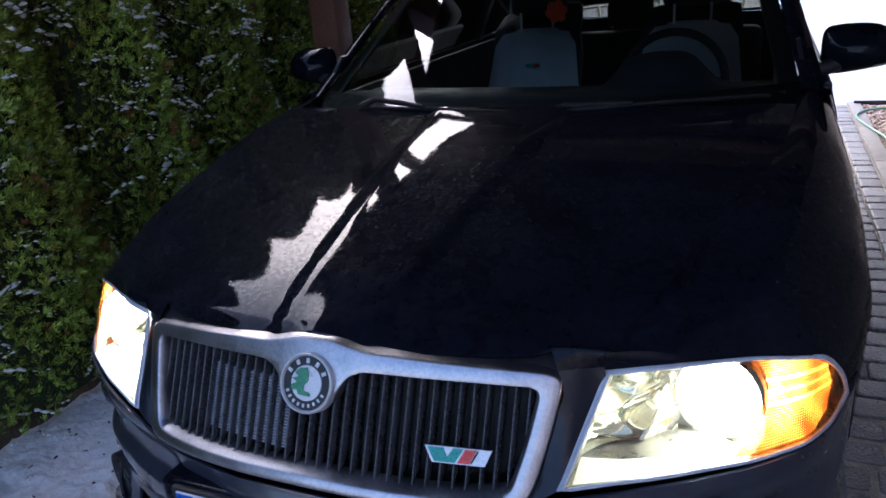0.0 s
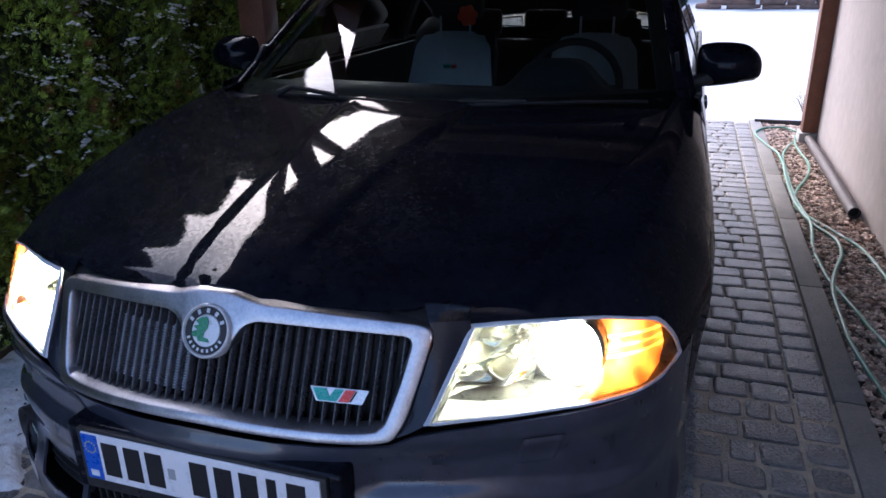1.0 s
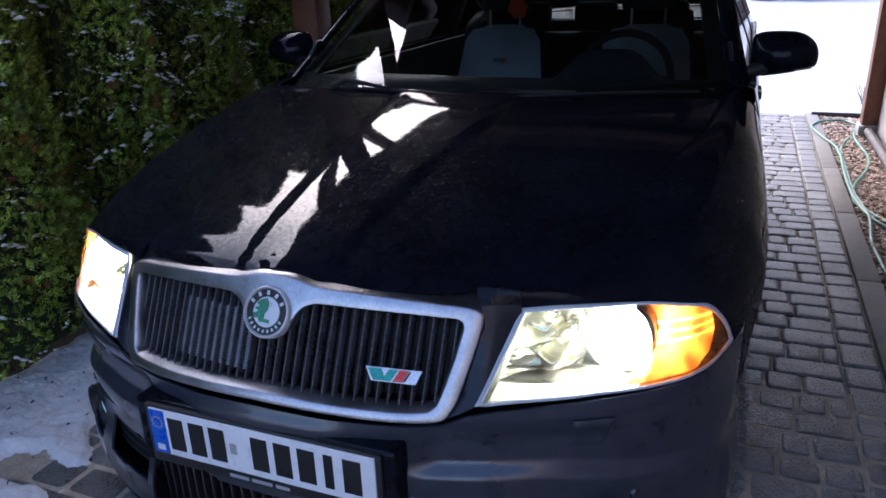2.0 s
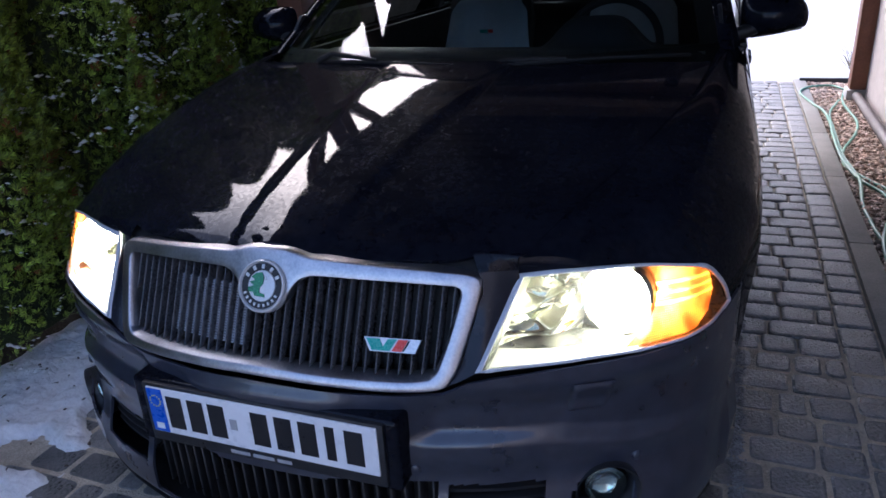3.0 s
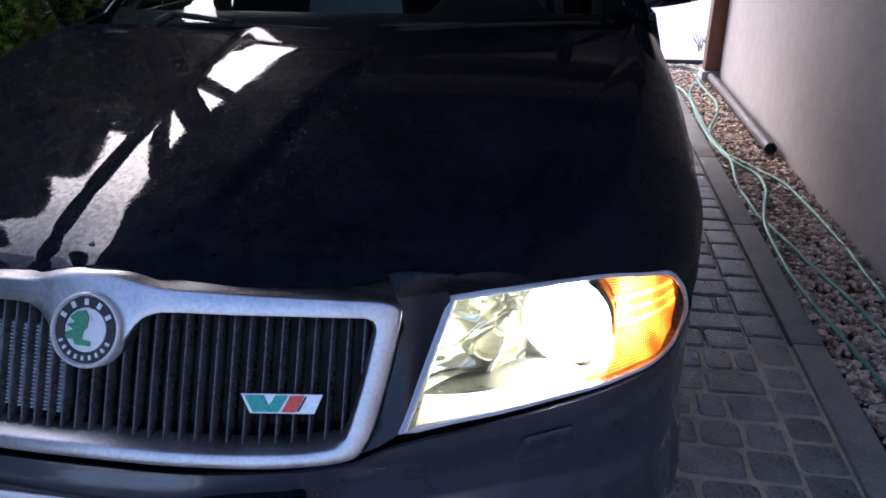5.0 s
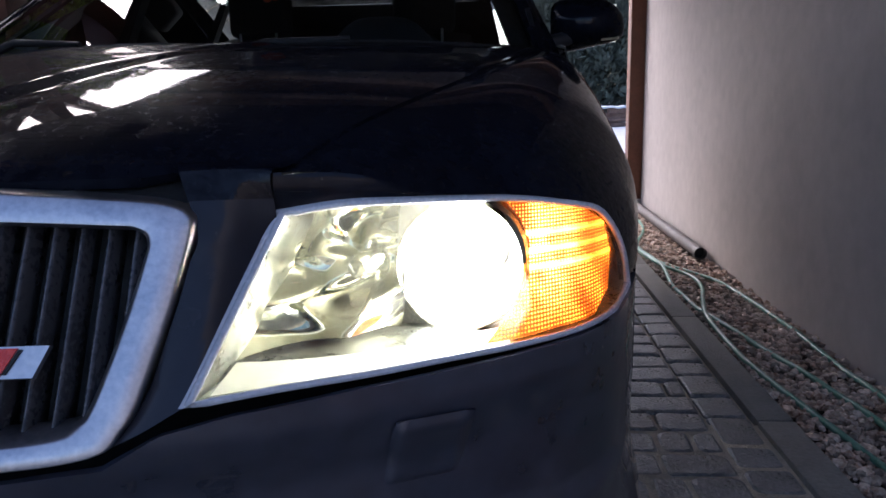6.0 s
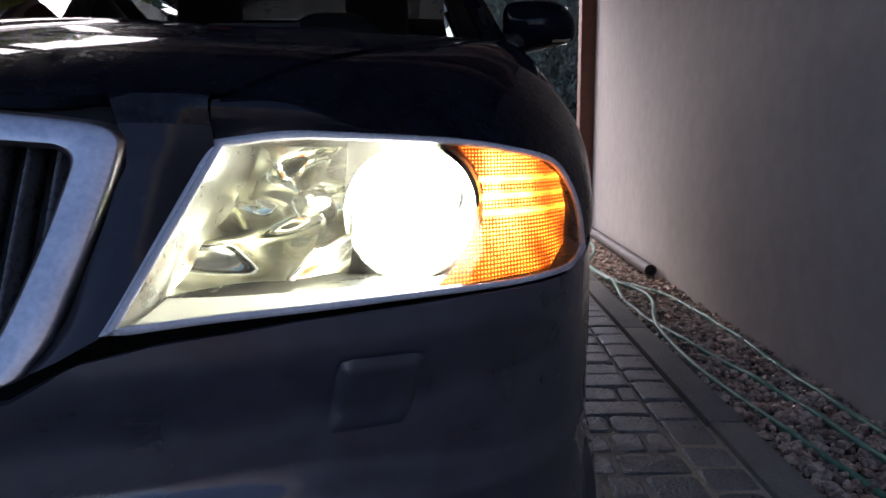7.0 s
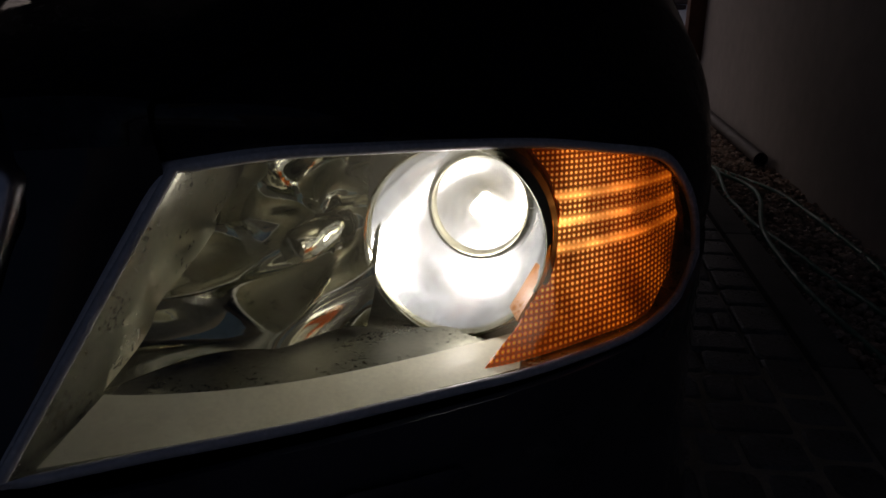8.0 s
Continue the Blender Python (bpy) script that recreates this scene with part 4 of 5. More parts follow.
ws = part("windscreen", sheet(screen, 36, 24), GLASS, car, "tinted windscreen")
ws.visible_shadow = False
part("windscreen_border", sheet(lambda u, v: screen(u, 0.0) + Vector((0, 0.006 - 0.0 * v, -0.012)) + Vector((0, 0.10, 0.052)) * v, 36, 3), GAP, ws)
for sx in (1, -1):
    def pillar(u, v):
        z = 0.985 + 0.425 * v
        w0 = lerp(z, [(0.975, 0.777), (1.02, 0.767), (1.266, 0.687), (1.41, 0.622)])
        w1 = lerp(z, [(0.975, 0.838), (1.02, 0.826), (1.266, 0.742), (1.41, 0.668)])
        a, b = glass_point(w0, z), glass_point(w0, z) + Vector((w1 - w0, 0.035, -0.004))
        p = a.lerp(b, u) + Vector((0, -0.012, 0.006)) * math.sin(math.pi * u)
        return (sx * p.x, p.y, p.z)
    part("a_pillar", sheet(pillar, 8, 24, 0.02), PAINT, car)
    # scuttle corner between wing, bonnet and pillar
    part("scuttle", sheet(lambda u, v: (sx * (0.60 + 0.25 * u), 1.40 + 0.16 * v + 0.06 * u, 0.972 - 0.01 * u * u), 8, 6, 0.006), PLASTIC, car)
    def side_glass(y0, y1):
        def f(u, v):
            y = y0 + (y1 - y0) * u
            y = max(y, 1.60 + 0.82 * v) if y0 < 1.7 else (min(y, 4.05 - 0.50 * v) if y1 > 3.3 else y)
            z = BELT + 0.375 * v
            return (sx * (0.828 - 0.165 * v**1.1), y, z)
        return sheet(f, 10, 8)
    for nm, y0, y1 in (("front_window", 1.60, 2.44), ("rear_window", 2.50, 3.25), ("quarter_window", 3.31, 4.0)):
        g = part(nm, side_glass(y0, y1), GLASS if nm == "front_window" else TINTED, car)
        g.visible_shadow = False
    for y0, y1 in ((2.44, 2.50), (3.25, 3.31)):
        part("door_pillar", sheet(lambda u, v: (sx * (0.831 - 0.165 * v**1.1), y0 + (y1 - y0) * u, BELT + 0.38 * v), 2, 8, 0.02), PLASTIC, car)
    part("shoulder", sheet(lambda u, v: (sx * (flank_x(1.47 + 2.85 * u, BELT) * (1 - v) + 0.822 * v), 1.47 + 2.85 * u, BELT + 0.006 * v), 40, 3, 0.004), PAINT, car)
    part("pillar_trim", sheet(lambda u, v: (lambda p: (sx * p.x, p.y + 0.06, p.z - 0.01))(glass_point(lerp(0.98 + 0.42 * v, [(0.975, 0.775), (1.02, 0.765), (1.266, 0.685), (1.41, 0.62)]) - 0.05 * (1 - u), 0.98 + 0.42 * v)), 4, 16, 0.01), DASH, car)
    part("belt_trim", tube([(sx * 0.838, 1.52 + 0.2 * i, BELT + 0.004) for i in range(13)], 0.011, 8), PLASTIC, car)
    part("sill", box(min(sx * 0.70, sx * 0.80), max(sx * 0.70, sx * 0.80), 1.28, 3.16, 0.17, 0.24, 0.02), PLASTIC, car)
    part("door_card", sheet(lambda u, v: (sx * (0.76 - 0.03 * v), 1.46 + 1.8 * u, 0.4 + 0.60 * v), 12, 6, 0.02), DASH, car)
    part("cant_rail", tube([(sx * 0.645, 1.99 + 0.17 * i, 1.412 + 0.02 * math.sin(math.pi * i / 11)) for i in range(12)], 0.03, 10), PAINT, car)


def roof(u, v):
    s = 2 * u - 1
    y = 1.925 + 0.14 * s * s + (3.62 - 1.925) * v * (1 - 0.04 * s * s)
    return (s * 0.645, y, 1.405 + 0.062 * math.sin(math.pi * (0.08 + 0.84 * v)) * (1 - 0.55 * s * s) - 0.01 * s * s)


part("roof", sheet(roof, 24, 30, 0.02), PAINT, car)
rear = part("rear_screen", sheet(lambda u, v: ((2 * u - 1) * (0.64 + 0.10 * v), 3.60 + 0.52 * v - 0.06 * (2 * u - 1) ** 2, 1.40 - 0.39 * v), 16, 8), TINTED, car)
rear.visible_shadow = False
part("tailgate", sheet(lambda u, v: ((2 * u - 1) * (0.74 + 0.06 * math.sin(math.pi * v)), 4.12 + 0.38 * min(1, v * 3) - 0.08 * (2 * u - 1) ** 2, 1.01 - 0.03 * min(1, v * 3) - 0.42 * max(0, v - 0.33) / 0.67), 20, 18, 0.012), PAINT, car)
part("rear_bumper", sheet(lambda u, v: ((2 * u - 1) * 0.82, 4.50 - 0.12 * (2 * u - 1) ** 4 + 0.03 * math.sin(math.pi * v), 0.22 + 0.36 * v), 24, 8, 0.012), PAINT, car)
part("floor_pan", box(-0.72, 0.72, 0.55, 4.3, 0.17, 0.23, 0.02), GAP, car)
part("firewall", box(-0.70, 0.70, 1.30, 1.34, 0.23, 0.93, 0.01), GAP, car)
part("cowl_tray", sheet(lambda u, v: ((2 * u - 1) * 0.72, hood_back((2 * u - 1) * 0.72) - 0.03 + 0.16 * v, 0.978 - 0.004 * v), 24, 4, 0.006), PLASTIC, car)


def wheel(x0, x1, y):
    sx = 1 if x0 > 0 else -1
    m = Matrix.Translation(((x0 + x1) / 2, y, WHEEL_Z)) @ Matrix.Rotation(math.pi / 2, 4, "Z")
    h = abs(x1 - x0) / 2
    tyre = part("wheel", turned([(0.21, -h * 0.9), (0.29, -h), (0.308, -h * 0.85), (0.315, -h * 0.5), (0.315, h * 0.5), (0.308, h * 0.85), (0.29, h), (0.21, h * 0.9), (0.21, -h * 0.9)], m, 48), RUBBER, car, "black tyre on an alloy rim")
    part("rim", turned([(0.0, h * 0.55), (0.06, h * 0.6), (0.07, h * 0.3), (0.19, h * 0.45), (0.212, h * 0.9), (0.212, -h * 0.9), (0.0, -h * 0.2)] if sx < 0 else [(0.0, -h * 0.55), (0.06, -h * 0.6), (0.07, -h * 0.3), (0.19, -h * 0.45), (0.212, -h * 0.9), (0.212, h * 0.9), (0.0, h * 0.2)], m, 40), STEEL, tyre)


for y in (AXLE_F, AXLE_R):
    wheel(0.665, 0.868, y)
    wheel(-0.868, -0.665, y)
    for sx in (1, -1):
        part("wheel_liner", sheet(lambda u, v: (sx * (0.60 + 0.25 * v), y + 0.36 * math.cos(math.pi * u), WHEEL_Z + 0.355 * math.sin(math.pi * u)), 20, 3, 0.004), GAP, car)


# door mirrors
def mirror(sx):
    rim = spline([(0.822, 0, 1.05), (0.826, 0, 1.120), (0.862, 0, 1.139), (0.95, 0, 1.139), (0.993, 0, 1.121), (1.018, 0, 1.088), (1.021, 0, 1.046), (1.004, 0, 1.027), (0.934, 0, 1.010), (0.862, 0, 0.999), (0.828, 0, 1.006), (0.822, 0, 1.05)], 5)
    def cap(u, v):
        p = rim[min(len(rim) - 1, round(u * (len(rim) - 1)))]
        k = math.sqrt(max(0, 1 - v * v)) if v < 0.999 else 0.0
        a = math.atan2((p.z - 1.072) / 0.062, (p.x - 0.92) / 0.10)
        w = smooth(v / 0.9)
        ex, ez = 0.10 * math.cos(a), 0.062 * math.sin(a)
        dx, dz = (p.x - 0.92) * (1 - w) + ex * w, (p.z - 1.072) * (1 - w) + ez * w
        return (sx * (0.92 + dx * k), 1.70 - 0.09 * v, 1.080 + dz * k)
    body = part("door_mirror", sheet(lambda u, v: cap(u, math.sin(math.pi / 2 * v)), len(rim) - 1, 16), PAINT, car, "black door mirror")
    part("mirror_glass", sheet(lambda u, v: (sx * (0.83 + 0.17 * u), 1.695, 1.030 + 0.10 * v), 4, 4, 0.004), MIRROR, body)
    part("repeater", sheet(lambda u, v: (sx * (0.950 + 0.052 * u), 1.645 + 0.03 * u, 1.030 + 0.006 * u + 0.014 * v * (0.4 + 0.6 * u)), 8, 3, 0.006), MIRROR, body, "pale repeater lens")
    part("mirror_arm", tube([(sx * 0.78, 1.64, 1.02), (sx * 0.83, 1.645, 1.03), (sx * 0.87, 1.66, 1.043)], [0.026, 0.022, 0.02], 10), PLASTIC, body)
    part("mirror_base", sheet(lambda u, v: (sx * (0.792 - 0.03 * v), 1.52 + 0.18 * u + 0.10 * v * (1 - u), 0.99 + 0.13 * v), 6, 5, 0.012), PLASTIC, body)


mirror(1)
mirror(-1)

# wipers
for x0, x1, lift in ((-0.47, 0.10, 0.0), (0.13, 0.69, -0.018)):
    pts = [glass_point(x0 + (x1 - x0) * i / 10, 0.990 + 0.008 * math.sin(math.pi * i / 10)) + Vector((0, -0.012, 0.012)) for i in range(11)]
    blade = part("wiper", tube(pts, 0.006, 6), GAP, car)
    part("wiper_arm", tube([(x0 - 0.01, hood_back(x0) - 0.01, 1.008 + lift), (x0 + 0.04, hood_back(x0) + 0.005, 1.030 + lift), pts[4] + Vector((0, -0.005, 0.008))], [0.012, 0.009, 0.006], 8), GAP, blade)

# dashboard, wheel, seats
def dash(u, v):
    s = 2 * u - 1
    x = s * 0.70
    y = 1.42 + 0.30 * v * min(1, v * 2) + 0.42 * max(0, v - 0.5) + 0.05 * s * s
    z = 0.980 + 0.024 * math.sin(math.pi * min(1, v * 1.6)) - 0.28 * smooth((v - 0.72) / 0.28)
    hump = math.exp(-(((x - 0.375) / 0.135) ** 4)) * smooth((v - 0.28) / 0.2) * (1 - smooth((v - 0.8) / 0.15))
    return (x, y, z + 0.105 * hump)


part("dashboard", sheet(dash, 60, 30, 0.01), DASH, car, "dark dashboard with an instrument hood")
sw = Matrix.Translation((0.365, 2.05, 0.935)) @ Matrix.Rotation(math.radians(-22), 4, "X")
ring = [sw @ Vector((0.183 * math.cos(2 * math.pi * i / 48), 0, 0.183 * math.sin(2 * math.pi * i / 48))) for i in range(48)]
steering = part("steering_wheel", tube(ring, 0.0155, 10, True), DASH, car)
part("wheel_hub", turned([(0.0, -0.03), (0.06, -0.028), (0.075, -0.005), (0.06, 0.03), (0.0, 0.04)], sw, 24), DASH, steering)
for a in (0, 180, 270):
    d = Vector((math.cos(math.radians(a)), 0, math.sin(math.radians(a))))
    part("spoke", tube([sw @ (d * 0.05), sw @ (d * 0.18)], 0.014, 8), DASH, steering)


def seat(cx, logo):
    def back(u, v):
        s = 2 * u - 1
        w = 0.225 - 0.02 * v - 0.05 * smooth((v - 0.86) / 0.14) - 0.015 * math.sin(math.pi * v)
        z = 0.50 + 0.585 * v - 0.02 * abs(s) ** 3 * v
        y = 2.54 + 0.17 * v - 0.045 * smooth((abs(s) - 0.55) / 0.4) * (1 - v * 0.6) + 0.06 * smooth((v - 0.93) / 0.07)
        return (cx + s * w, y, z)
    body = part("front_seat", sheet(back, 24, 28, 0.10), DARKCLOTH, car, "front seat with a pale grey cover")
    def pad(u, v):
        p = Vector(back(0.5 + (u - 0.5) * (1.12 - 0.24 * v), 0.44 + 0.55 * v))
        return p + Vector((0, -0.112, 0.034))
    part("seat_cover", sheet(pad, 20, 18, 0.006), CLOTH, body, "pale grey seat cover")
    part("cushion", box(cx - 0.24, cx + 0.24, 1.98, 2.50, 0.42, 0.56, 0.05, 3), DARKCLOTH, body)
    part("headrest", box(cx - 0.125, cx + 0.125, 2.60, 2.70, 1.155, 1.34, 0.04, 4), DARKCLOTH, body)
    for dx in (-0.074, 0.074):
        # rods are white where chrome would mirror the dark cabin: gleam by colour
        part("headrest_rod", tube([(cx + dx, 2.60, 1.06), (cx + dx, 2.60, 1.17)], 0.0055, 8), WHITE, body)
    if logo:
        part("cover_mark", box(cx - 0.034, cx + 0.004, 2.510, 2.5155, 0.937, 0.953, 0.001), TEAL, body)
        part("cover_mark", box(cx + 0.006, cx + 0.030, 2.510, 2.5155, 0.937, 0.953, 0.001), RED, body)


seat(-0.29, True)
seat(0.383, False)
part("rear_bench", box(-0.66, 0.66, 3.28, 3.45, 0.45, 1.0, 0.06, 3), DARKCLOTH, car)
for x in (-0.38, 0.0, 0.38):
    part("rear_headrest", box(x - 0.12, x + 0.12, 3.36, 3.45, 1.01, 1.16, 0.035, 3), DARKCLOTH, car)
part("rear_view_mirror", box(-0.11, 0.11, 1.80, 1.83, 1.315, 1.375, 0.012, 3), PLASTIC, car)

# felt flower hung from the rear-view mirror
bm = bmesh.new()
for i in range(6):
    a = math.pi * i / 3 + 0.2
    r = 0.024 + 0.004 * math.sin(3.1 * i)
    add(bm, turned([(0.0, -0.005), (0.012, -0.005), (0.0155, -0.001), (0.0155, 0.002), (0.012, 0.005), (0.0, 0.005)], Matrix.Translation((r * math.cos(a) + 0.0, 1.822, 1.219 + r * math.sin(a))), 14))
add(bm, turned([(0.0, -0.007), (0.018, -0.006), (0.021, 0.0), (0.018, 0.006), (0.0, 0.007)], Matrix.Translation((0, 1.822, 1.219)), 16))
fresh = thing("air_freshener", "orange flower-shaped air freshener hung in the windscreen", "air freshener", at=(0, 1.822, 1.19))
part("flower", bm, ORANGE, fresh)
part("cord", tube([(0, 1.822, 1.25), (0, 1.820, 1.29), (0, 1.818, 1.33)], 0.0012, 5), DARKCLOTH, fresh)


# ---- along the wall ----
pipe = thing("drain_pipe", "brown plastic drainpipe lying along the foot of the wall", "pipe", at=(1.77, 4.4, 0.0))
prof = [(0.032, -1.0), (0.034, -1.0), (0.034, 1.0), (0.032, 1.0), (0.030, 1.0), (0.030, -1.0), (0.032, -1.0)]
part("tube", turned(prof, Matrix.Translation((1.772, 4.575, 0.048)), 24), PIPE, pipe)
# black disc in place of the shade inside the pipe
part("inside", turned([(0.030, 0.05), (0.0, 0.05)], Matrix.Translation((1.772, 3.575, 0.048)), 20), GAP, pipe)


def hose(points, name, label):
    pts = [Vector(p) + Vector((0, 0, 0.012 + 0.006 * noise.noise((p[0] * 9, p[1] * 5, 0)))) for p in spline(points, 10)]
    solo(name, tube(pts, 0.0095, 8), HOSE, label, "hose", "garden hoses")


# ---- hedge ----
def unit(a):
    return a / np.maximum(np.linalg.norm(a, axis=-1, keepdims=True), 1e-9)


def spray_mesh(rng, count, place, size, fingers=7, thin=0.07):
    """Many flat scaly sprays: each a fan of narrow leaflets on one stem."""
    g = np.random.default_rng(rng.randrange(10**6))
    got = [place(rng) for _ in range(count)]
    c, out = np.array([p[0][:] for p in got]), np.array([p[1][:] for p in got])
    up = unit(out * 0.6 + np.stack([g.uniform(-.5, .5, count), g.uniform(-.6, .6, count), g.uniform(0.1, 1.0, count)], 1))
    side = unit(np.cross(up, g.uniform(-1, 1, (count, 3)) * (1, 1, 0.6)))
    nrm = np.cross(up, side)
    s = (size * g.uniform(0.7, 1.35, count))[:, None]
    rows = []
    for k in range(fingers):
        a = ((k / (fingers - 1) - 0.5) * 2.0 + g.uniform(-.15, .15, count))[:, None]
        base = c + up * s * (0.05 + 0.30 * (1 - np.abs(a) / 1.2))
        d = unit(up * np.cos(a) + side * np.sin(a) + nrm * g.uniform(-.3, .3, (count, 1)))
        w = unit(np.cross(d, nrm)) * s * g.uniform(thin * 0.75, thin * 1.2, (count, 1))
        ln = s * (0.78 - 0.25 * np.abs(a))
        rows += [base, base + d * ln * 0.55 + w, base + d * ln, base + d * ln * 0.55 - w]
    v = np.stack(rows, 1).reshape(-1, 3)
    return v.tolist(), np.arange(len(v)).reshape(-1, 4).tolist()


HEDGE_TOP = 2.41
rng = random.Random(5)
for i in range(-2, 10):
    cy, cx = -0.45 + 0.62 * i, -1.86 + rng.uniform(-.04, .04)
    top = HEDGE_TOP + 0.05 * math.sin(2.3 * i + 0.7) + (0.10 if i == 5 else 0.05 if i < 3 else 0)
    shrub = thing("thuja", "dense green thuja with browned sprays and flecks of snow", "conifer", "thuja hedge", at=(cx, cy, 0))
    part("trunk", tube([(cx, cy, -0.02), (cx + 0.02, cy, 0.8), (cx, cy + 0.02, 1.6), (cx, cy, top - 0.15)], [0.045, 0.036, 0.022, 0.006], 8), BARK, shrub)

    def shell(r):
        z = 0.06 + (top - 0.06) * r.random() ** 0.9
        a = r.uniform(-1.9, 1.9) if r.random() < 0.85 else r.uniform(-3.1, 3.1)
        wide = (0.47 * (1 - 0.10 * z) if z < top - 0.5 else 0.40 * max(0.05, (top - z) / 0.5) ** 0.6)
        wide *= 0.86 + 0.22 * noise.noise((a * 1.4, z * 2.2, i * 7.3)) + 0.10 * noise.noise((a * 4, z * 7, i))
        deep = wide * (1 - 0.28 * r.random() ** 2)
        out = Vector((math.cos(a), math.sin(a), 0))
        return Vector((cx + deep * out.x * 1.05, cy + deep * out.y * 0.95, z)), out, 1.0
    near = 2 <= i <= 7
    v, f = spray_mesh(rng, 14500 if near else 4000, shell, 0.037, 9, 0.06)
    crown = new("crown", raw("crown", v, f, THUJA, True))
    crown.parent, crown.matrix_parent_inverse = shrub, Matrix.Translation((-cx, -cy, 0))
    v, f = spray_mesh(rng, 330, shell, 0.045, 7, 0.06)
    dry = new("dry_sprays", raw("dry_sprays", v, f, RUST, True))
    dry.parent, dry.matrix_parent_inverse = shrub, Matrix.Translation((-cx, -cy, 0))
    # dark core that closes the crown; shade between the sprays lies in its colour
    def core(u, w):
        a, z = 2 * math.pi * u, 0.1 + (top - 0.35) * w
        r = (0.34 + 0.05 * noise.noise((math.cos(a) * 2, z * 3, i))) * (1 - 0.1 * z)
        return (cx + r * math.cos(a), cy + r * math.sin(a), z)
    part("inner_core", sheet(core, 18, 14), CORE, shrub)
    # snow caught on the sprays, in short rows of flakes
    v, f = [], []
    for _ in range(900 if near else 220):
        c, out, _s = shell(rng)
        if out.x < 0.05 or noise.noise((c.x * 3, c.y * 3.1, c.z * 3.3)) < rng.uniform(-.35, .15):
            continue
        along = (Vector((-out.y, out.x, 0)) * rng.choice((-1, 1)) + out * rng.uniform(-.2, .5) + Vector((0, 0, rng.uniform(-.45, .05)))).normalized()
        c = c + out * rng.uniform(0.02, 0.05)
        for _k in range(rng.choice((1, 2, 3, 4, 5, 7))):
            c = c + along * rng.uniform(0.008, 0.028) + Vector((rng.uniform(-.008, .008), rng.uniform(-.008, .008), rng.uniform(-.012, .008)))
            s = rng.uniform(0.003, 0.009) if rng.random() < 0.75 else rng.uniform(0.009, 0.017)
            b0, k = len(v), 8
            across = along.cross(Vector((0, 0, 1))).normalized()
            for j in range(k):
                t = 2 * math.pi * j / k
                q = s * rng.uniform(0.4, 1.45)
                v.append(c + along * (q * 1.1 * math.cos(t)) + across * (q * 0.8 * math.sin(t)) + Vector((0, 0, rng.uniform(-.35, .2) * s)))
            v.append(c + Vector((0, 0, s * 0.5)))
            v.append(c - Vector((0, 0, s * 0.45)))
            for j in range(k):
                f += [(b0 + j, b0 + (j + 1) % k, b0 + k), (b0 + (j + 1) % k, b0 + j, b0 + k + 1)]
    sn = new("snow_dusting", raw("snow_dusting", v, f, SNOW))
    tagged(sn, kind="stuff")
    sn.parent, sn.matrix_parent_inverse = shrub, Matrix.Translation((-cx, -cy, 0))

# snow lying between hedge and pavers
def snow_strip(u, v):
    y = -4.0 + 8.0 * v
    x0 = -1.62
    x1 = -0.93 + 0.07 * noise.noise((y * 2.1, 0.4, 0)) + 0.035 * noise.noise((y * 9, 2.4, 0)) - 0.12 * smooth((y - 1.2) / 1.5)
    x = x0 + (x1 - x0) * u
    hole = smooth((noise.noise((x * 5.5, y * 5.5, 7.1)) - 0.02) / 0.16) * smooth((u - 0.35) / 0.4)
    h = 0.030 * smooth(min(u, 1 - u) / 0.10) * (1 - 1.15 * hole) + 0.012 * noise.noise((x * 6, y * 6, 0)) * smooth((1 - u) / 0.2) + 0.011 * noise.noise((x * 22, y * 22, 0)) + 0.007 * noise.noise((x * 50, y * 50, 3))
    return (x, y, h - 0.006)


tagged(solo("snow_strip", sheet(snow_strip, 80, 560), SNOW, "thawing snow between hedge and pavers", "snow"), kind="structure")
v, f = [], []
for _ in range(130):
    x, y = rng.uniform(-1.5, -0.90), rng.uniform(-0.2, 2.0)
    p, d = Vector((x, y, snow_strip((x + 1.62) / 0.69, (y + 4.0) / 8.0)[2] + 0.006)), rng.uniform(0, 6.28)
    ln, w = rng.uniform(0.008, 0.03), rng.uniform(0.002, 0.005)
    a, b = Vector((math.cos(d), math.sin(d), 0)), Vector((-math.sin(d), math.cos(d), 0))
    k0 = len(v)
    v += [p - b * w, p + a * ln * 0.5 - b * w, p + a * ln, p + a * ln * 0.5 + b * w + Vector((0, 0, 0.003)), p + b * w]
    f.append(tuple(range(k0, k0 + 5)))
tagged(new("litter", raw("litter", v, f, SOIL, True)), "dark hedge litter scattered on the snow", "litter", kind="stuff")

# ---- distance ----
for i in range(16):
    r2 = random.Random(40 + i)
    cx, cy, top = -16 + 3.1 * i + r2.uniform(-.8, .8), 34 + r2.uniform(-2, 3), r2.uniform(7, 11)
    tree = thing("conifer", "tall grey-green conifer at the far edge of the snow", "tree", "far trees", at=(cx, cy, 0))
    part("trunk", tube([(cx, cy, -0.1), (cx, cy, top * 0.5), (cx, cy, top)], [0.18, 0.11, 0.02], 7), BARK, tree)

    def bough(r):
        z = 0.2 + (top - 0.3) * r.random()
        a, w = r.uniform(0, 6.28), (0.35 + 1.7 * (1 - z / top)) * r.uniform(0.4, 1.0)
        return Vector((cx + w * math.cos(a), cy + w * math.sin(a), z)), Vector((math.cos(a), math.sin(a), 0)), 1.0
    v, f = spray_mesh(r2, 3200, bough, 0.6, 5, 0.1)
    cr = new("crown", raw("crown", v, f, FAR, True))
    cr.parent, cr.matrix_parent_inverse = tree, Matrix.Translation((-cx, -cy, 0))
stack = thing("wood_stack", "low reddish stack of wood dusted with snow", "wood stack", at=(3.4, 25.5, 0))
lr = random.Random(8)
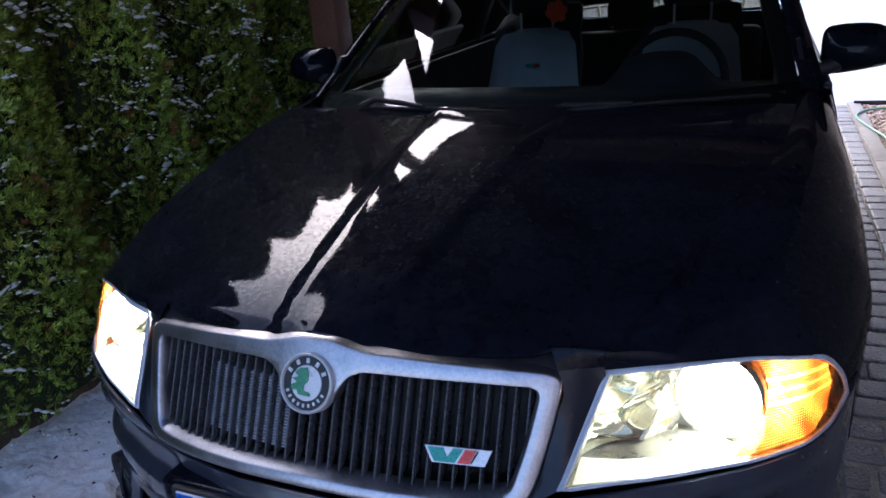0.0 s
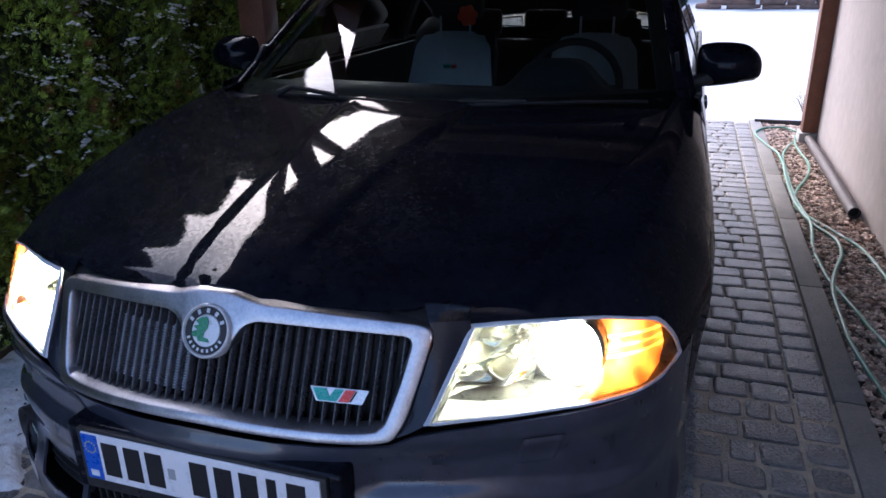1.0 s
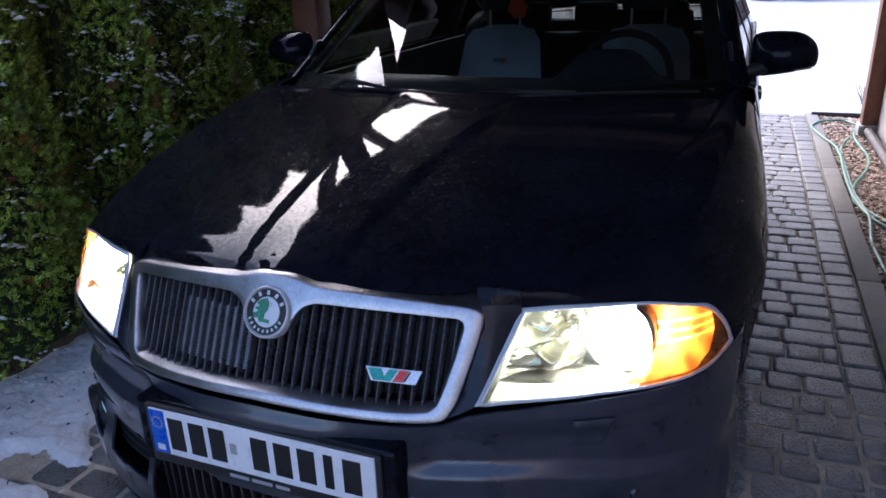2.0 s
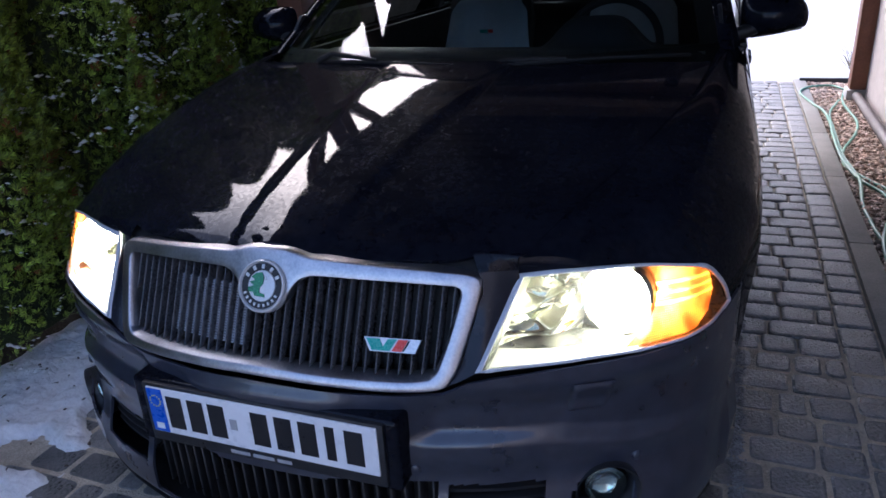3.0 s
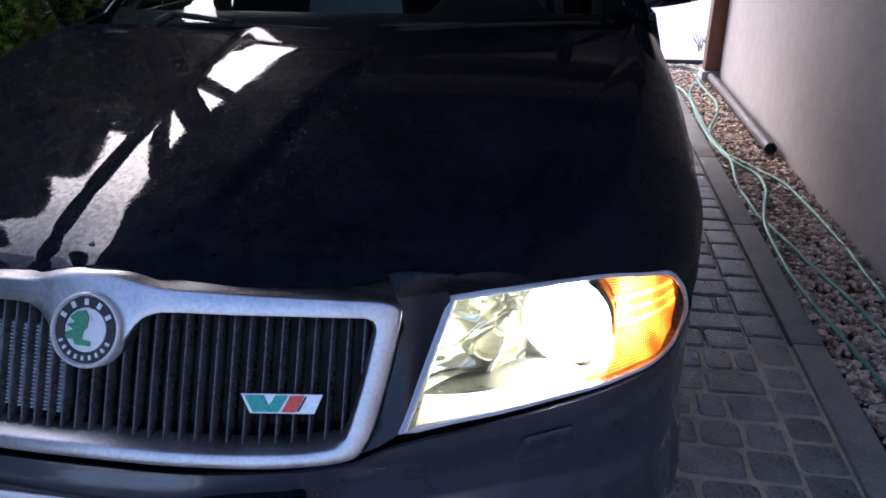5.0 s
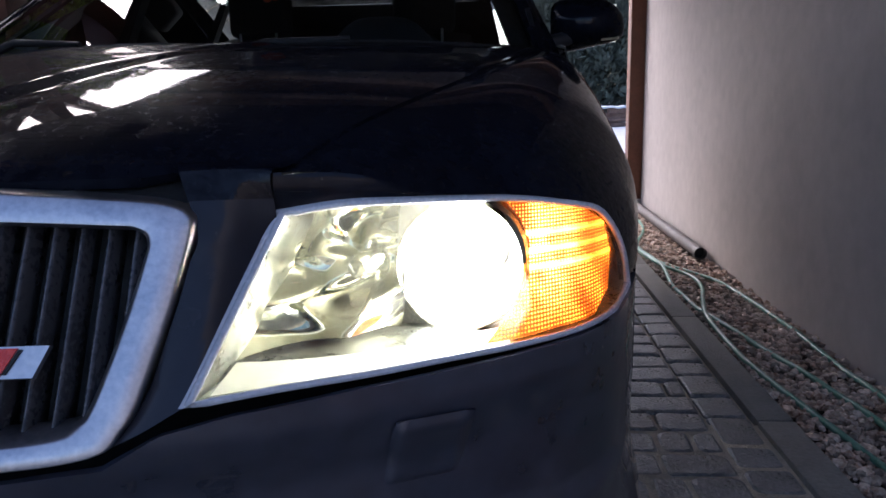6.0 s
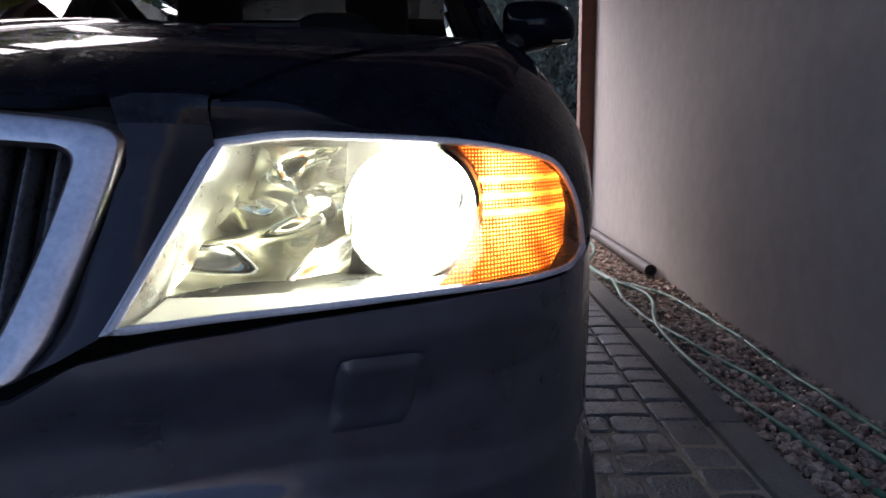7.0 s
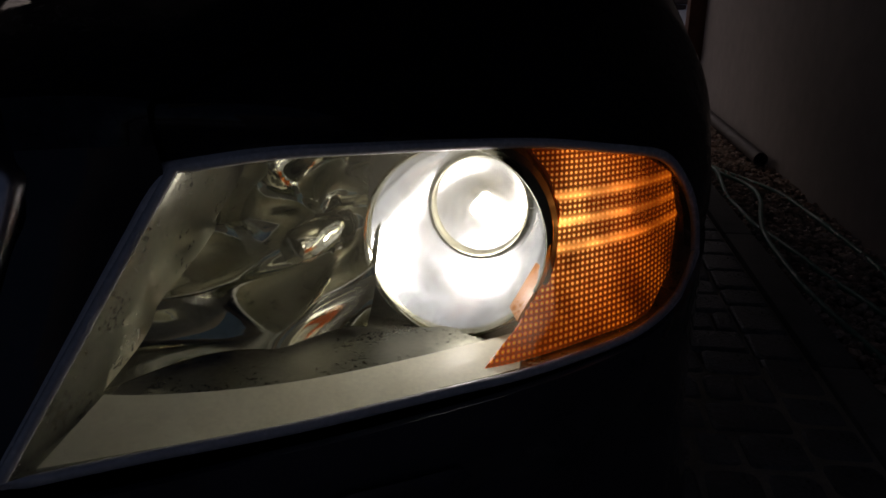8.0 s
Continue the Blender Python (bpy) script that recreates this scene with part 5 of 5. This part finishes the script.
for j in range(4):
    lx = 0.8 + 0.3 * j
    while lx < 5.4:
        ln = lr.uniform(0.5, 1.6)
        z0 = 0.10 + 0.15 * j
        part("log", tube([(lx, 25.3 + lr.uniform(-.15, .15), z0), (lx + ln / 2, 25.3 + lr.uniform(-.1, .1), z0 + lr.uniform(-.03, .03)), (lx + ln, 25.3 + lr.uniform(-.15, .15), z0)], [lr.uniform(.07, .11), lr.uniform(.08, .12), lr.uniform(.06, .1)], 8), LOG, stack)
        lx += ln + lr.uniform(0.02, 0.25)
part("snow_cap", sheet(lambda u, v: (0.9 + 4.9 * u, 24.95 + 0.7 * v, 0.66 + 0.05 * noise.noise((u * 20, v * 4, 0))), 50, 6, 0.05), SNOW, stack)

# dry grass by the post
v, f = [], []
for _ in range(40):
    b = Vector((1.97 + rng.uniform(-.08, .08), 7.1 + rng.uniform(-.1, .1), 0.0))
    tip = b + Vector((rng.uniform(-.22, .12), rng.uniform(-.15, .15), rng.uniform(.10, .24)))
    w = Vector((0.003, 0, 0))
    k0 = len(v)
    m_ = b.lerp(tip, 0.55) + Vector((0, 0, 0.04))
    v += [b - w, b + w, m_ + w * 0.8, m_ - w * 0.8, tip]
    f += [(k0, k0 + 1, k0 + 2, k0 + 3), (k0 + 3, k0 + 2, k0 + 4)]
tagged(new("dry_grass", raw("dry_grass", v, f, STRAW, True)), "tuft of dry grass standing in the snow", "grass", kind="stuff")

solo("edging_strip", box(1.42, 1.84, 6.415, 6.43, -0.05, 0.035, 0.003), PLASTIC, "black plastic edging at the end of the gravel", "edging")

hose([(1.73, 5.96, 0), (1.67, 5.50, 0), (1.69, 4.86, 0), (1.63, 4.45, 0), (1.53, 4.10, 0), (1.49, 3.76, 0), (1.56, 3.50, 0), (1.66, 3.26, 0), (1.74, 3.0, 0), (1.765, 2.66, 0), (1.78, 2.3, 0), (1.775, 1.98, 0), (1.79, 1.4, 0), (1.80, 0.5, 0)], "garden_hose", "faded green garden hose lying on gravel")
hose([(1.73, 5.98, 0.01), (1.63, 6.13, 0.01), (1.46, 6.05, 0.01), (1.385, 5.80, 0.012), (1.44, 5.44, 0.01), (1.51, 5.02, 0.01), (1.495, 4.38, 0.01), (1.485, 3.88, 0.012), (1.53, 3.43, 0.01), (1.615, 3.20, 0.01), (1.62, 2.98, 0), (1.55, 2.70, 0.012), (1.505, 2.46, 0.006), (1.495, 2.13, 0), (1.50, 1.9, 0), (1.56, 1.4, 0), (1.66, 0.6, 0)], "garden_hose", "faded green garden hose lying on gravel")
hose([(1.65, 5.56, 0), (1.54, 5.08, 0), (1.515, 4.40, 0), (1.505, 3.92, 0), (1.525, 3.42, 0.016), (1.50, 3.08, 0), (1.495, 2.84, 0), (1.51, 2.6, 0), (1.55, 2.36, 0), (1.59, 2.14, 0), (1.625, 1.95, 0), (1.69, 1.5, 0), (1.73, 0.8, 0)], "garden_hose", "faded green garden hose lying on gravel")

# ---- gravel, as loose stones ----
base = bmesh.new()
bmesh.ops.create_icosphere(base, subdivisions=1, radius=1)
ico_v = np.array([v.co[:] for v in base.verts])
ico_f = np.array([[v.index for v in fc.verts] for fc in base.faces])
base.free()
nr = np.random.default_rng(3)
COUNT = 14000
cs = np.stack([nr.uniform(1.485, 1.825, COUNT), -3.95 + 10.3 * nr.random(COUNT), nr.uniform(-0.012, 0.010, COUNT)], 1)
size = nr.uniform(0.007, 0.020, COUNT)[:, None, None] * nr.uniform(0.65, 1.25, (COUNT, 1, 3)) * np.array([1, 1, 0.7])
jig = 1 + nr.uniform(-0.22, 0.22, (COUNT, len(ico_v), 1))
ang = nr.uniform(0, 6.28, COUNT)
rot = np.zeros((COUNT, 3, 3))
rot[:, 0, 0], rot[:, 0, 1], rot[:, 1, 0], rot[:, 1, 1], rot[:, 2, 2] = np.cos(ang), -np.sin(ang), np.sin(ang), np.cos(ang), 1
pv = np.einsum("nij,nkj->nki", rot, ico_v[None] * size * jig) + cs[:, None]
pf = ico_f[None] + (np.arange(COUNT) * len(ico_v))[:, None, None]
tagged(new("gravel", raw("gravel", pv.reshape(-1, 3).tolist(), pf.reshape(-1, 3).tolist(), GRAVEL, True)), "brown and grey gravel strip along the wall", "gravel", kind="stuff")

# dirt and slush thrown beside the front wheel
SC = 1600
cs = np.stack([nr.normal(0.912, 0.011, SC), nr.uniform(0.55, 1.75, SC), nr.uniform(-0.002, 0.006, SC)], 1)
size = nr.uniform(0.0015, 0.005, SC)[:, None, None] * nr.uniform(0.6, 1.3, (SC, 1, 3)) * np.array([1, 1, 0.5])
pv = ico_v[None] * size * (1 + nr.uniform(-0.25, 0.25, (SC, len(ico_v), 1))) + cs[:, None]
pf = ico_f[None] + (np.arange(SC) * len(ico_v))[:, None, None]
tagged(new("slush", raw("slush", pv.reshape(-1, 3).tolist(), pf.reshape(-1, 3).tolist(), SLUSH, True)), "dirty slush crumbs on the pavers beside the car", "slush", kind="stuff")

# ---- kerb ----
kerb = thing("kerb", "flush grey concrete kerb between pavers and gravel", "kerb", kind="structure", at=(1.42, 1.2, 0))
for i in range(10):
    y0 = -3.5 + i
    part("kerb_stone", box(1.374, 1.474, y0 + 0.003, y0 + 0.997, -0.06, 0.012, 0.008, 2), KERB, kerb)

# ---- pavers ----
ROW = 0.1225
pavement = thing("pavement", "worn dark concrete pavers with sandy joints", "pavement", kind="structure", at=(0, 1, 0))
STONES = {}


def paver_rings(w, d, style):
    """Outline of a tumbled paver with rounded, chipped corners: foot, shoulder and top."""
    pick, rings = random.Random(style), []
    corner = [pick.uniform(0.7, 1.7) for _ in range(4)]
    push = [pick.uniform(-0.0016, 0.0008) for _ in range(12)]
    for inset, z, r in ((0.0, -0.05, 0.011), (0.0, -0.010, 0.011), (0.003, -0.0035, 0.013), (0.010, 0.0, 0.016)):
        ring = []
        for n_, (cx, cy, a0) in enumerate(((1, 1, 0), (-1, 1, 90), (-1, -1, 180), (1, -1, 270))):
            q = r * corner[n_]
            for k in range(3):
                a, e = radians(a0 + 45 * k), push[3 * n_ + k]
                ring.append((cx * (w / 2 - inset - q + e) + q * math.cos(a), cy * (d / 2 - inset - q + e) + q * math.sin(a), z))
        rings.append(ring)
    return rings


def paver_faces(k0):
    f = [(k0 + 12 * j + i, k0 + 12 * j + (i + 1) % 12, k0 + 12 * (j + 1) + (i + 1) % 12, k0 + 12 * (j + 1) + i) for j in range(3) for i in range(12)]
    return [*f, tuple(k0 + 36 + i for i in range(12))]


def paver_mesh(w, d, style):
    key = (round(w, 3), round(d, 3), style)
    if key not in STONES:
        STONES[key] = raw("paver", [p for ring in paver_rings(w, d, style) for p in ring], paver_faces(0), PAVER, True)
    return STONES[key]


pr = random.Random(11)
near, rest = [], []
for r in range(-39, 46):
    y = 0.84 + r * ROW
    x = -1.02 + pr.uniform(-.1, 0)
    while x < 1.235:
        w = pr.choice((0.09, 0.12, 0.12, 0.15, 0.18))
        if 1.245 - (x + w) < 0.06:
            w = round(1.245 - x, 3)
        (near if (x > 0.74 and 0.25 < y < 5.2) or (x < -0.55 and 0.0 < y < 0.9) else rest).append((x + w / 2, y + ROW / 2, w - 0.005, ROW - 0.005))
        x += w
    
y = -4.0
while y < 6.4:
    d = pr.choice((0.12, 0.15, 0.12, 0.18))
    (near if 0.3 < y < 5.5 else rest).append((1.308, y + d / 2, 0.120, d - 0.005))
    y += d
for cx, cy, w, d in near[:300]:
    ob = new("paver", paver_mesh(w, d, pr.randrange(5)))
    ob.parent, ob.matrix_parent_inverse = pavement, Matrix.Translation((0, -1, 0))
    ob.location = (cx, cy, pr.uniform(-0.003, 0.002))
    ob.rotation_euler = (pr.uniform(-.018, .018), pr.uniform(-.018, .018), pr.uniform(-.022, .022))
v, f = [], []
for cx, cy, w, d in near[300:] + rest:
    z = pr.uniform(-0.003, 0.002)
    k0 = len(v)
    v += [(cx + p[0], cy + p[1], z + p[2]) for ring in paver_rings(w, d, pr.randrange(9)) for p in ring]
    f += paver_faces(k0)
far_p = tagged(new("paver_field", raw("paver_field", v, f, PAVER_FAR, True)), kind="stuff")
far_p.parent, far_p.matrix_parent_inverse = pavement, Matrix.Translation((0, -1, 0))
